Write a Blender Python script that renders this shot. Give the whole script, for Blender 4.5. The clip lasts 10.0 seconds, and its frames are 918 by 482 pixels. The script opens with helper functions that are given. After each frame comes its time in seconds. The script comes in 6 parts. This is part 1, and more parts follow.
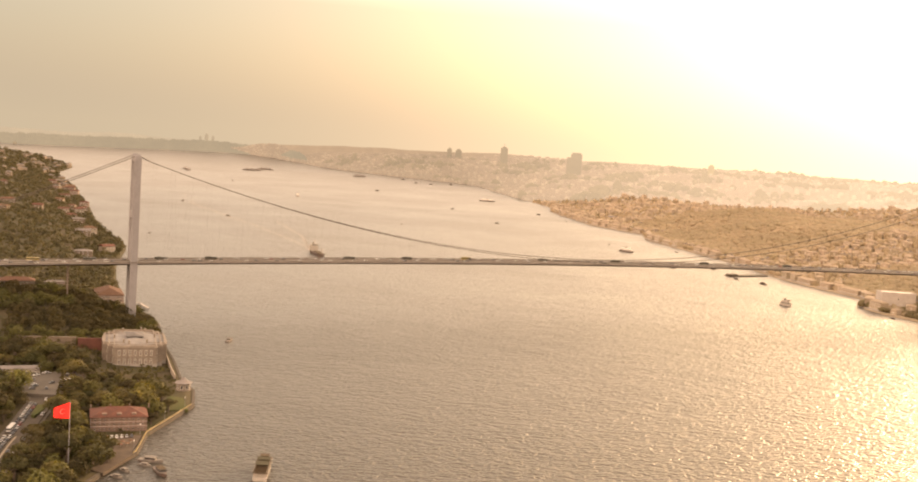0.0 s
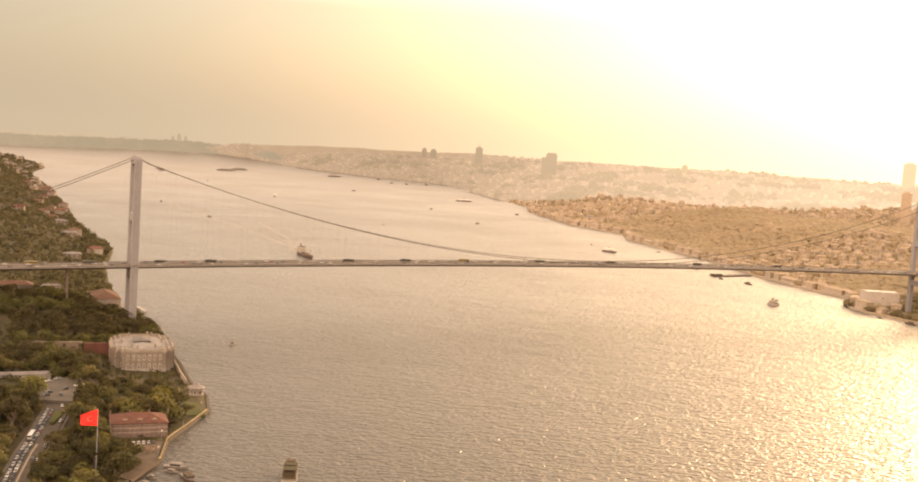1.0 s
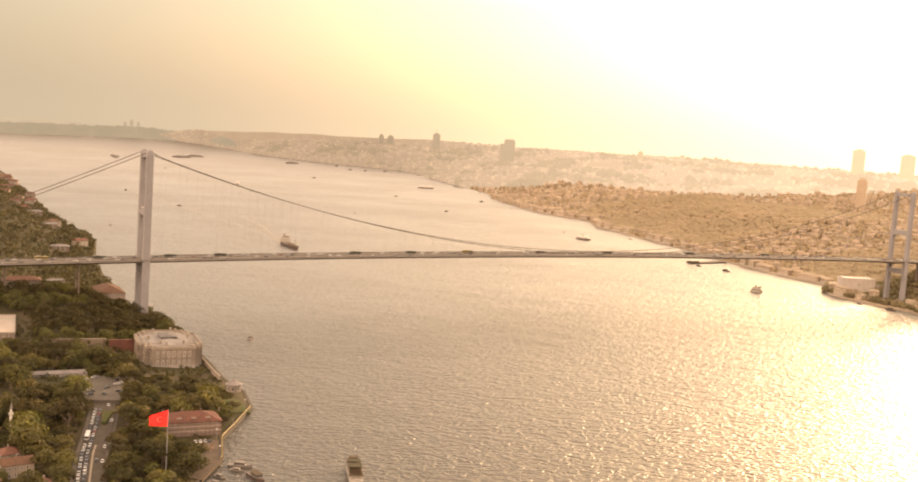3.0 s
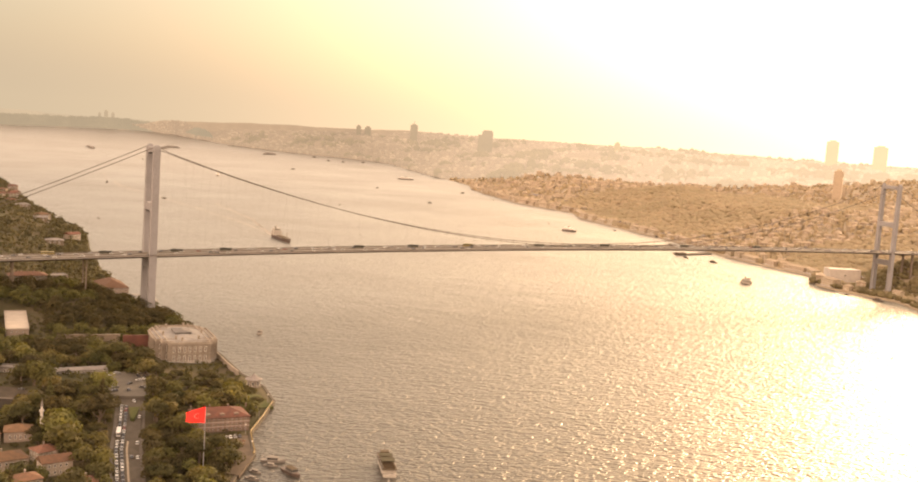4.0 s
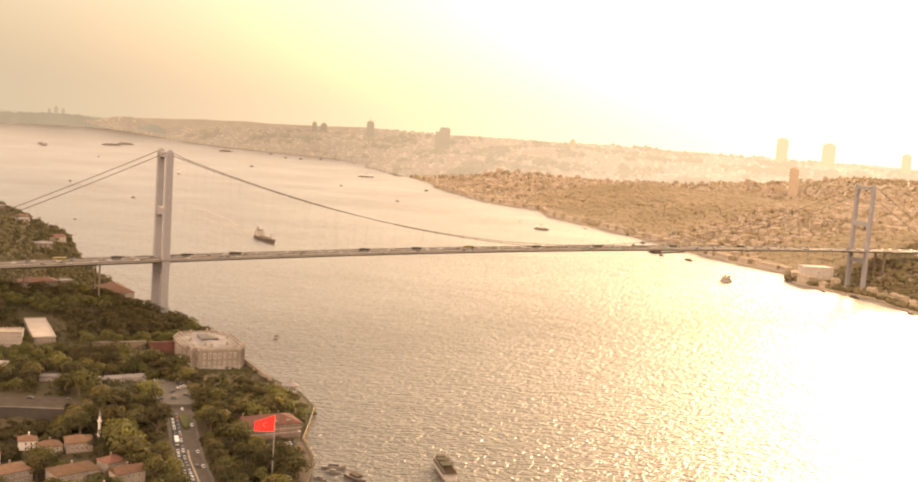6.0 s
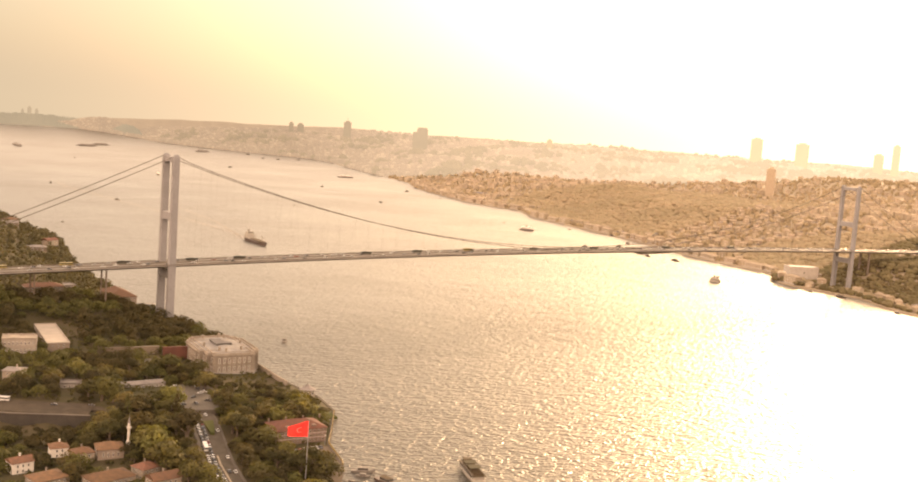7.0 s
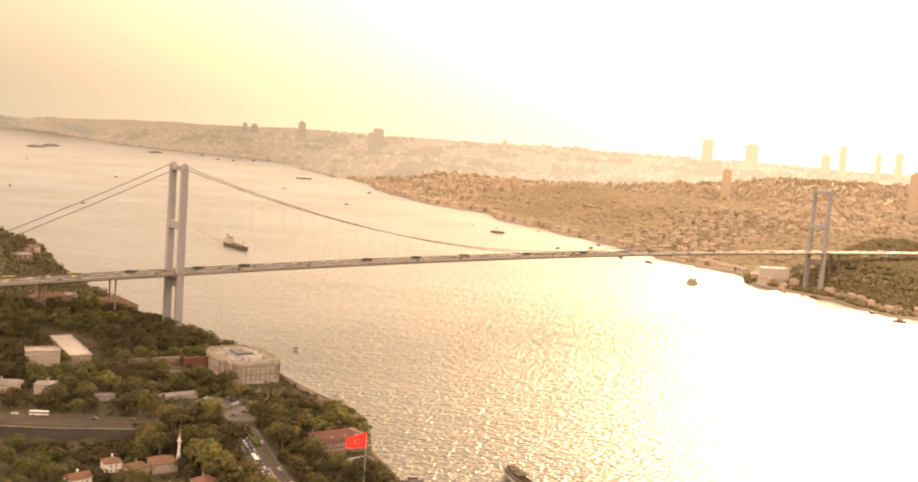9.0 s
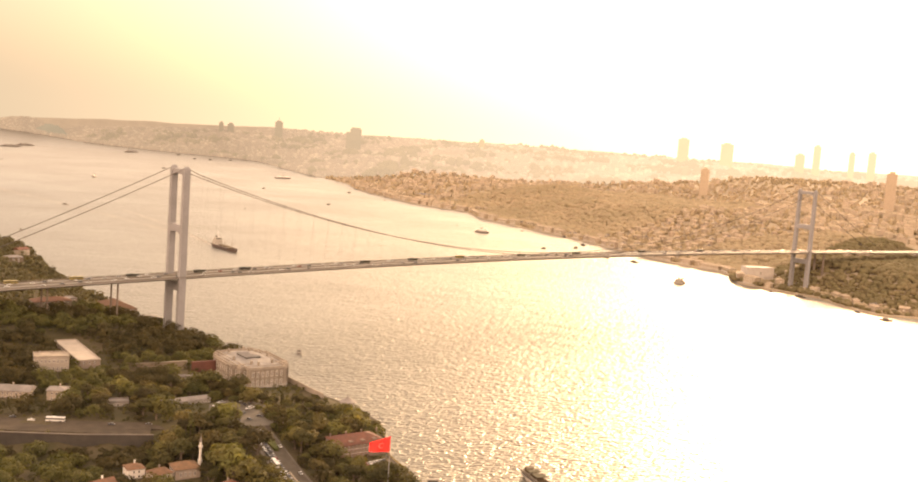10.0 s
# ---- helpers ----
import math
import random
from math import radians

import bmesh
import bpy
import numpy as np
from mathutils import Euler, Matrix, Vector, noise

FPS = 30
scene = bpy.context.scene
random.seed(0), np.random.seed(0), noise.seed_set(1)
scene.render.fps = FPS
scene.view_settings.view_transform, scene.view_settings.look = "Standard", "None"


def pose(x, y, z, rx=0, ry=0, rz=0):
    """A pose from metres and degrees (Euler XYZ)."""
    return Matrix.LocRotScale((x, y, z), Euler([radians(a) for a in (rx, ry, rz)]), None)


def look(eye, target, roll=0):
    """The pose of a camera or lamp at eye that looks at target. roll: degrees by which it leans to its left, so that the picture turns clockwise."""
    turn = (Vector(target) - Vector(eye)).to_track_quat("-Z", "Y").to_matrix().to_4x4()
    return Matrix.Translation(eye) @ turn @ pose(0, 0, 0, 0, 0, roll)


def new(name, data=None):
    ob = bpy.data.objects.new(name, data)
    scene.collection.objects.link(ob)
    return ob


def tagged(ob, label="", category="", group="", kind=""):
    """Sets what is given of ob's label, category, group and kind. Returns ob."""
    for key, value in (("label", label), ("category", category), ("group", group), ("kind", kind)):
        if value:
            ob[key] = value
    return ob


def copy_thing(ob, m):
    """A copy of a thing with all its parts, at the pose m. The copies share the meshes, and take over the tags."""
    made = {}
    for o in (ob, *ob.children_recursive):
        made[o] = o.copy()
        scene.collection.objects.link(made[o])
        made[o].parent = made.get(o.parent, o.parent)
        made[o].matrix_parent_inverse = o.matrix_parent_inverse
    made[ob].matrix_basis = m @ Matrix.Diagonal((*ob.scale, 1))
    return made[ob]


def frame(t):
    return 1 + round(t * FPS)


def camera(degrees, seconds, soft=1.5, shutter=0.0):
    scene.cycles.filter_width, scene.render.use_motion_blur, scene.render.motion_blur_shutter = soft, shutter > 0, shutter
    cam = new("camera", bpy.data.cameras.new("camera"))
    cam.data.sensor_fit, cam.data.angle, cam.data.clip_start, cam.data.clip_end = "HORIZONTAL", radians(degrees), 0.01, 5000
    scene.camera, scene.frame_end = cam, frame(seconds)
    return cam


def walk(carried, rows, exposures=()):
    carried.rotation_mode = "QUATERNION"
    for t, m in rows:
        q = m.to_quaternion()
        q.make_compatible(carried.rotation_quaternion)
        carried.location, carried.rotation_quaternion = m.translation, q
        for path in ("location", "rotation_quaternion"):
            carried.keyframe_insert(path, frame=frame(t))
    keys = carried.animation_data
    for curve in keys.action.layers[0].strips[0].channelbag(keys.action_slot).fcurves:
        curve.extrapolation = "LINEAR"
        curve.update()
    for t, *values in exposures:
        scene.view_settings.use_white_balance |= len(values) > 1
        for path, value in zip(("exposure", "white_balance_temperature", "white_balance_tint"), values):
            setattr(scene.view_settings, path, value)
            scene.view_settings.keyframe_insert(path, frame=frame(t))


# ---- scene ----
cam = camera(47.57, 10.0, soft=1.9)
PATH = [
    (0, (-104.19, -1071.78, 198.43), (-65.31, -980.11, 189.20), 4.06),
    (0.5, (-119.52, -1065.69, 198.66), (-79.18, -974.64, 189.53), 4.05),
    (1, (-136.86, -1059.55, 199.14), (-95.11, -969.13, 190.06), 4.06),
    (1.5, (-152.49, -1053.43, 200.20), (-109.53, -963.61, 190.94), 4.10),
    (2, (-169.75, -1046.99, 200.44), (-125.49, -957.82, 191.00), 4.13),
    (2.5, (-186.06, -1040.62, 201.65), (-140.57, -952.10, 191.87), 4.11),
    (4, (-238.91, -1024.66, 205.13), (-189.59, -938.35, 194.22), 4.13),
    (4.5, (-255.20, -1017.93, 206.43), (-204.67, -932.37, 195.26), 4.21),
    (5, (-272.78, -1011.33, 207.24), (-220.99, -926.51, 196.11), 4.19),
    (5.5, (-288.79, -1005.88, 208.79), (-235.86, -921.76, 197.72), 4.21),
    (7, (-339.75, -988.40, 213.15), (-283.20, -906.65, 202.25), 4.21),
    (7.5, (-354.86, -981.18, 214.66), (-297.19, -900.20, 203.81), 4.22),
    (8, (-371.02, -973.28, 216.15), (-312.13, -893.18, 205.35), 4.22),
    (8.5, (-385.14, -968.07, 217.57), (-325.20, -888.75, 206.85), 4.25),
    (9, (-400.20, -959.52, 218.63), (-339.08, -881.09, 207.98), 4.27),
    (9.5, (-413.39, -952.16, 219.21), (-351.19, -874.57, 208.65), 4.29),
    (10, (-427.27, -944.97, 221.04), (-363.97, -868.29, 210.43), 4.26),
]
walk(cam, [(t, look(eye, target, roll)) for t, eye, target, roll in PATH],
     exposures=[(0.0, 2.28, 6800, 15), (5.0, 2.34, 6800, 15), (10.0, 2.40, 6800, 15)])

# ---- light: a low evening sun over the far shore, and a hazy sky ----
SUN_AZ, SUN_EL = 61.0, 11.5          # degrees, azimuth clockwise from +y
SUN_DIR = Vector((math.sin(radians(SUN_AZ)) * math.cos(radians(SUN_EL)),
                  math.cos(radians(SUN_AZ)) * math.cos(radians(SUN_EL)), math.sin(radians(SUN_EL))))
sun = new("sun", bpy.data.lights.new("sun", "SUN"))
sun.data.energy, sun.data.angle, sun.data.color = 1.7, radians(13.0), (1.0, 0.66, 0.37)
sun.matrix_world = look(SUN_DIR * 1000, (0, 0, 0))

world = bpy.data.worlds.new("evening_sky")
scene.world = world
world.use_nodes = True
wn, wl = world.node_tree.nodes, world.node_tree.links
wn.clear()


def wnode(kind, **values):
    n = wn.new(kind)
    for k, v in values.items():
        n.inputs[k].default_value = v
    return n


def wmath(op, a, b=None, clamp=False):
    n = wn.new("ShaderNodeMath")
    n.operation, n.use_clamp = op, clamp
    for i, v in enumerate((a, b)):
        if v is None:
            continue
        if isinstance(v, (int, float)):
            n.inputs[i].default_value = v
        else:
            wl.new(v, n.inputs[i])
    return n.outputs[0]


sky = wn.new("ShaderNodeTexSky")
sky.sky_type, sky.sun_disc = "NISHITA", False
sky.sun_elevation, sky.sun_rotation = radians(SUN_EL), radians(SUN_AZ)
sky.air_density, sky.dust_density, sky.ozone_density = 1.2, 6.0, 0.6
way = wn.new("ShaderNodeTexCoord").outputs["Generated"]
dot = wn.new("ShaderNodeVectorMath")
dot.operation = "DOT_PRODUCT"
wl.new(way, dot.inputs[0])
dot.inputs[1].default_value = SUN_DIR
toward = wmath("MAXIMUM", dot.outputs["Value"], 0.0)
sep = wn.new("ShaderNodeSeparateXYZ")
wl.new(way, sep.inputs[0])
height = wmath("MAXIMUM", sep.outputs["Z"], 0.0)


def scaled(colour, factor):
    n = wn.new("ShaderNodeVectorMath")
    n.operation = "SCALE"
    if isinstance(colour, tuple):
        n.inputs[0].default_value = colour
    else:
        wl.new(colour, n.inputs[0])
    if isinstance(factor, (int, float)):
        n.inputs["Scale"].default_value = factor
    else:
        wl.new(factor, n.inputs["Scale"])
    return n.outputs[0]


def added(*terms):
    out = terms[0]
    for term in terms[1:]:
        n = wn.new("ShaderNodeVectorMath")
        n.operation = "ADD"
        wl.new(out, n.inputs[0])
        wl.new(term, n.inputs[1])
        out = n.outputs[0]
    return out


# evening haze: pale all round, thicker and warmer low down, brightest round the sun
low = wmath("POWER", wmath("SUBTRACT", 1.0, height), 9.0)
haze = scaled((0.172, 0.162, 0.139), 1.0)
band = scaled((0.13, 0.09, 0.035), low)
wide = scaled((1.06, 0.675, 0.37), wmath("POWER", toward, 7.0))
mid = scaled((0.5, 0.39, 0.27), wmath("POWER", toward, 45.0))
core = scaled((0.5, 0.42, 0.33), wmath("POWER", toward, 260.0))
rise = wmath("MULTIPLY", wmath("MULTIPLY", wmath("SUBTRACT", height, 0.12), 6.0, clamp=True), wmath("SUBTRACT", 1.0, wmath("MULTIPLY", height, 0.45)))
veil = scaled((1.27, 0.96, 0.68), rise)   # thin high haze, above the murk of the horizon
behind = scaled((2.1, 1.3, 0.79), wmath("MAXIMUM", wmath("MULTIPLY", dot.outputs["Value"], -1.0), 0.0))   # light thrown back by the haze
total = added(scaled(sky.outputs[0], 0.05), haze, veil, behind, band, wide, mid, core)
back = wnode("ShaderNodeBackground", Strength=0.41)
wl.new(total, back.inputs[0])
wl.new(back.outputs[0], wn.new("ShaderNodeOutputWorld").inputs[0])


# ---- materials ----
def material(name, base, rough=0.8, metal=0.0, second=None, scale=0.2, fine=3.0, bump=0.0, bump_scale=None, spread=0.0,
             translucent=0.0, glow_colour=None, island=False, specular=0.5, sheen=0.0):
    """A surface with colour variation at two scales, grain relief and, for leaves, light that shines through."""
    m = bpy.data.materials.new(name)
    m.use_nodes = True
    n, l = m.node_tree.nodes, m.node_tree.links
    p = n["Principled BSDF"]
    p.inputs["Roughness"].default_value, p.inputs["Metallic"].default_value = rough, metal
    p.inputs["Specular IOR Level"].default_value = specular
    p.inputs["Sheen Weight"].default_value, p.inputs["Sheen Roughness"].default_value = sheen, 0.5
    at = n.new("ShaderNodeNewGeometry").outputs["Position"]
    second = second or tuple(c * 0.6 for c in base)

    def tex(size, detail):
        t = n.new("ShaderNodeTexNoise")
        l.new(at, t.inputs["Vector"])
        t.inputs["Scale"].default_value, t.inputs["Detail"].default_value = size, detail
        return t.outputs["Fac"]

    def mixed(fac, a, b, low=0.35, high=0.65):
        r = n.new("ShaderNodeMapRange")
        l.new(fac, r.inputs[0])
        r.inputs[1].default_value, r.inputs[2].default_value = low, high
        x = n.new("ShaderNodeMix")
        x.data_type = "RGBA"
        l.new(r.outputs[0], x.inputs[0])
        for i, v in ((6, a), (7, b)):
            if isinstance(v, tuple):
                x.inputs[i].default_value = (*v, 1)
            else:
                l.new(v, x.inputs[i])
        return x.outputs[2]

    colour = mixed(tex(scale, 4.0), base, second)
    colour = mixed(tex(fine, 3.0), colour, tuple(0.5 * (a + b) * 0.8 for a, b in zip(base, second)), 0.45, 0.9)
    if spread:
        info = n.new("ShaderNodeNewGeometry").outputs["Random Per Island"] if island else n.new("ShaderNodeObjectInfo").outputs["Random"]
        h = n.new("ShaderNodeHueSaturation")
        r = n.new("ShaderNodeMapRange")
        l.new(info, r.inputs[0])
        r.inputs[3].default_value, r.inputs[4].default_value = 1 - spread, 1 + spread
        l.new(r.outputs[0], h.inputs["Value"])
        r2 = n.new("ShaderNodeMapRange")
        w = n.new("ShaderNodeMath")
        w.operation = "FRACT"
        w2 = n.new("ShaderNodeMath")
        w2.operation, w2.inputs[1].default_value = "MULTIPLY", 7.31
        l.new(info, w2.inputs[0])
        l.new(w2.outputs[0], w.inputs[0])
        l.new(w.outputs[0], r2.inputs[0])
        r2.inputs[3].default_value, r2.inputs[4].default_value = 0.5 - 0.06 * spread, 0.5 + 0.06 * spread
        l.new(r2.outputs[0], h.inputs["Hue"])
        l.new(colour, h.inputs["Color"])
        colour = h.outputs[0]
    l.new(colour, p.inputs["Base Color"])
    if bump:
        b = n.new("ShaderNodeBump")
        b.inputs["Distance"].default_value = bump
        b.inputs["Strength"].default_value = 0.7
        l.new(tex(bump_scale or fine, 4.0), b.inputs["Height"])
        l.new(b.outputs[0], p.inputs["Normal"])
    if translucent:
        t = n.new("ShaderNodeBsdfTranslucent")
        g = n.new("ShaderNodeMix")
        g.data_type, g.blend_type = "RGBA", "MULTIPLY"
        g.inputs[0].default_value = 1.0
        l.new(colour, g.inputs[6])
        g.inputs[7].default_value = (*(glow_colour or (2.2, 1.9, 0.9)), 1)
        l.new(g.outputs[2], t.inputs["Color"])
        s = n.new("ShaderNodeMixShader")
        s.inputs[0].default_value = translucent
        l.new(p.outputs[0], s.inputs[1])
        l.new(t.outputs[0], s.inputs[2])
        l.new(s.outputs[0], n["Material Output"].inputs[0])
    return m


def water_material():
    m = bpy.data.materials.new("water")
    m.use_nodes = True
    n, l = m.node_tree.nodes, m.node_tree.links
    p = n["Principled BSDF"]
    p.inputs["Base Color"].default_value = (0.034, 0.031, 0.025, 1)
    p.inputs["Specular Tint"].default_value = (1.0, 0.92, 0.82, 1)
    p.inputs["Roughness"].default_value, p.inputs["IOR"].default_value = 0.2, 1.5
    at = n.new("ShaderNodeNewGeometry").outputs["Position"]
    wind = n.new("ShaderNodeTexNoise")      # smooth and wind-ruffled patches
    wind.inputs["Scale"].default_value, wind.inputs["Detail"].default_value = 0.0035, 6.0
    l.new(at, wind.inputs["Vector"])
    spread = n.new("ShaderNodeMapRange")
    l.new(wind.outputs["Fac"], spread.inputs[0])
    for k, v in ((1, 0.35), (2, 0.65), (3, 0.3), (4, 0.4)):
        spread.inputs[k].default_value = v
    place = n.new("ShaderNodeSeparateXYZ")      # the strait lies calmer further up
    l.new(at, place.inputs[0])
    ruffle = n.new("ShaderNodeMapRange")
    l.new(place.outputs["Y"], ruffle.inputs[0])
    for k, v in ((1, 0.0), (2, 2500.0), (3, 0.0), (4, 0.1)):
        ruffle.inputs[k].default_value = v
    gloss = n.new("ShaderNodeMath")      # reflectivity ramped up along the strait to paint extra sky shine on far water
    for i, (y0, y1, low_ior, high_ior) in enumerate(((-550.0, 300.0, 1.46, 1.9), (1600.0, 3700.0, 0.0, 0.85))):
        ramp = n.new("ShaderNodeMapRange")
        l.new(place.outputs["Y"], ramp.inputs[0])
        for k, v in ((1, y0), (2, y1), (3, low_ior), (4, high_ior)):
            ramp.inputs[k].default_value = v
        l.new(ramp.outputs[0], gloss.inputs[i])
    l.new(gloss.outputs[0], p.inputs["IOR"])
    both = n.new("ShaderNodeMath")
    l.new(spread.outputs[0], both.inputs[0])
    l.new(ruffle.outputs[0], both.inputs[1])
    l.new(both.outputs[0], p.inputs["Roughness"])
    calm = n.new("ShaderNodeMapRange")
    l.new(place.outputs["Y"], calm.inputs[0])
    for k, v in ((1, 0.0), (2, 2000.0), (3, 1.0), (4, 0.4)):
        calm.inputs[k].default_value = v
    last = None
    for size, stretch, dist, detail in ((0.011, (0.5, 1.0, 1), 2.4, 2.0), (0.035, (0.5, 1.0, 1), 2.0, 3.0), (0.2, (0.55, 1.0, 1), 2.7, 2.0), (0.46, (0.6, 1.0, 1), 2.0, 2.0)):
        turned = n.new("ShaderNodeMapping")      # crests lie across the strait wind
        turned.inputs["Rotation"].default_value = (0, 0, radians(34 - 12 * (size > 0.05) + 8 * (size > 0.2)))
        l.new(at, turned.inputs["Vector"])
        mp = n.new("ShaderNodeMapping")
        mp.inputs["Scale"].default_value = stretch
        l.new(turned.outputs[0], mp.inputs["Vector"])
        t = n.new("ShaderNodeTexNoise")
        l.new(mp.outputs[0], t.inputs["Vector"])
        t.inputs["Scale"].default_value, t.inputs["Detail"].default_value = size, detail
        t.inputs["Distortion"].default_value = 0.4 if size > 0.1 else 0.0
        b = n.new("ShaderNodeBump")
        b.inputs["Distance"].default_value, b.inputs["Strength"].default_value = dist, 1.0
        if size > 0.1:
            l.new(calm.outputs[0], b.inputs["Strength"])
        l.new(t.outputs["Fac"], b.inputs["Height"])
        if last:
            l.new(last, b.inputs["Normal"])
        last = b.outputs[0]
    l.new(last, p.inputs["Normal"])
    return m


WATER = water_material()
EARTH = material("earth_and_scrub", (0.065, 0.052, 0.032), 0.95, second=(0.042, 0.04, 0.02), scale=0.03, fine=0.4, bump=0.5, bump_scale=0.3, specular=0.1)
# far ground: distance haze put into the colour, much paler than the earth
CITY_EARTH = material("city_ground_hazed", (0.27, 0.22, 0.155), 0.95, second=(0.22, 0.18, 0.13), scale=0.01, fine=0.1, bump=0.5, bump_scale=0.1, specular=0.1)
PAVING = material("stone_paving", (0.115, 0.097, 0.08), 0.9, second=(0.085, 0.072, 0.06), scale=0.15, fine=1.5, specular=0.2)
ASPHALT = material("asphalt", (0.088, 0.075, 0.061), 0.95, second=(0.066, 0.057, 0.047), scale=0.2, fine=2.0, specular=0.05)
OLD_ASPHALT = material("old_asphalt", (0.064, 0.052, 0.04), 0.95, second=(0.046, 0.038, 0.03), scale=0.15, fine=1.5, specular=0.05)
PLAZA = material("worn_plaza_setts", (0.1, 0.088, 0.074), 0.9, second=(0.068, 0.06, 0.051), scale=0.12, fine=1.2, specular=0.1)
QUAY = material("quay_stone", (0.085, 0.07, 0.053), 0.9, second=(0.06, 0.05, 0.04), scale=0.3, fine=1.5, specular=0.2)
STEEL = material("grey_painted_steel", (0.225, 0.218, 0.222), 0.8, second=(0.195, 0.188, 0.19), scale=0.06, fine=0.6, specular=0.2)
CABLE = material("cable_wrapping", (0.11, 0.095, 0.08), 0.8, scale=0.2, specular=0.2)
LEAF_DARK = material("pine_needles", (0.035, 0.033, 0.014), 0.85, second=(0.062, 0.053, 0.021), scale=0.09, fine=1.2, spread=0.32, translucent=0.26, glow_colour=(1.6, 1.55, 0.68), specular=0.2)
LEAF = material("broad_leaves", (0.056, 0.053, 0.019), 0.8, second=(0.096, 0.082, 0.028), scale=0.09, fine=1.2, spread=0.36, translucent=0.28, glow_colour=(1.6, 1.55, 0.68), specular=0.25)
# far leaves: distance haze put into a paler, duller leaf colour
LEAF_FAR = material("far_woods_hazed", (0.25, 0.205, 0.13), 0.9, second=(0.31, 0.25, 0.165), scale=0.006, fine=0.03, spread=0.08, translucent=0.3, glow_colour=(1.6, 1.5, 1.3), island=True, specular=0.2)
LEAF_HILL = material("hillside_leaves", (0.047, 0.044, 0.025), 0.85, second=(0.088, 0.077, 0.042), scale=0.05, fine=0.6, spread=0.3, translucent=0.25, glow_colour=(1.5, 1.4, 0.8), specular=0.2, island=True)
# nearer far slope, a smaller share of haze in the leaf colour
LEAF_POINT = material("far_slope_leaves_hazed", (0.13, 0.112, 0.06), 0.9, second=(0.17, 0.14, 0.08), scale=0.02, fine=0.2, spread=0.12, translucent=0.35, glow_colour=(1.5, 1.4, 1.0), specular=0.1, island=True)
BARK = material("bark", (0.12, 0.09, 0.065), 0.9, fine=2.0)
PLASTER = material("pale_plaster", (0.27, 0.222, 0.18), 0.9, second=(0.2, 0.167, 0.137), scale=0.15, fine=0.8, spread=0.25, specular=0.2)
# far walls held close to ground and roofs in tone, haze in the colour
PLASTER_FAR = material("city_plaster_hazed", (0.315, 0.262, 0.195), 0.9, second=(0.285, 0.237, 0.18), scale=0.01, fine=0.2, spread=0.12, island=True, specular=0.15)
ROOF = material("clay_roof_tiles", (0.125, 0.066, 0.041), 0.9, second=(0.085, 0.05, 0.034), scale=0.4, fine=2.0, bump=0.08, bump_scale=4.0, spread=0.25, specular=0.2)
# far roofs paled towards the walls, the same haze in the colour
ROOF_FAR = material("city_roofs_hazed", (0.29, 0.232, 0.165), 0.9, second=(0.265, 0.214, 0.153), scale=0.01, fine=0.2, spread=0.15, island=True, specular=0.15)
PALACE_ROOF = material("pale_lead_roof", (0.19, 0.176, 0.165), 0.8, second=(0.12, 0.111, 0.104), scale=0.12, fine=0.8, specular=0.25)
STONE = material("palace_marble", (0.25, 0.214, 0.174), 0.85, second=(0.168, 0.141, 0.115), scale=0.12, fine=0.8, bump=0.05, specular=0.2)
LEAD = material("weathered_lead_roof", (0.175, 0.155, 0.145), 0.85, second=(0.115, 0.103, 0.097), scale=0.1, fine=0.8, specular=0.2)
GLASS = material("window_glass", (0.03, 0.03, 0.032), 0.25, second=(0.02, 0.02, 0.022), scale=0.5)
# far panes as pale as the walls, haze painted over dark glass
GLASS_FAR = material("far_glass_hazed", (0.36, 0.3, 0.23), 0.5, scale=0.05)
WHITE = material("white_paint", (0.60, 0.56, 0.51), 0.8, second=(0.5, 0.465, 0.42), scale=0.3, specular=0.25)
RED_WALL = material("red_rendered_wall", (0.115, 0.05, 0.038), 0.9, second=(0.085, 0.04, 0.031), scale=0.15, fine=1.0, specular=0.2)
CLOTH_RED = material("red_flag_cloth", (0.75, 0.025, 0.02), 0.7, second=(0.68, 0.02, 0.02), scale=0.6, translucent=0.5, glow_colour=(1.2, 1.0, 1.0))
DARK = material("dark_rubber", (0.03, 0.03, 0.03), 0.8)
HULL = material("dark_hull_paint", (0.065, 0.05, 0.043), 0.6, second=(0.085, 0.06, 0.048), scale=0.2)
CONCRETE = material("concrete", (0.30, 0.27, 0.24), 0.9, second=(0.22, 0.2, 0.18), scale=0.1, fine=1.0)
YELLOW = material("olive_canopy", (0.055, 0.05, 0.032), 0.85, second=(0.045, 0.04, 0.026), scale=0.4, specular=0.08)
CAR_PAINTS = [material("car_paint_" + n, c, 0.3, second=tuple(0.9 * v for v in c), scale=0.5) for n, c in
              (("white", (0.5, 0.49, 0.47)), ("silver", (0.28, 0.275, 0.27)), ("dark", (0.05, 0.05, 0.06)), ("red", (0.2, 0.045, 0.035)), ("blue", (0.06, 0.07, 0.1)))]


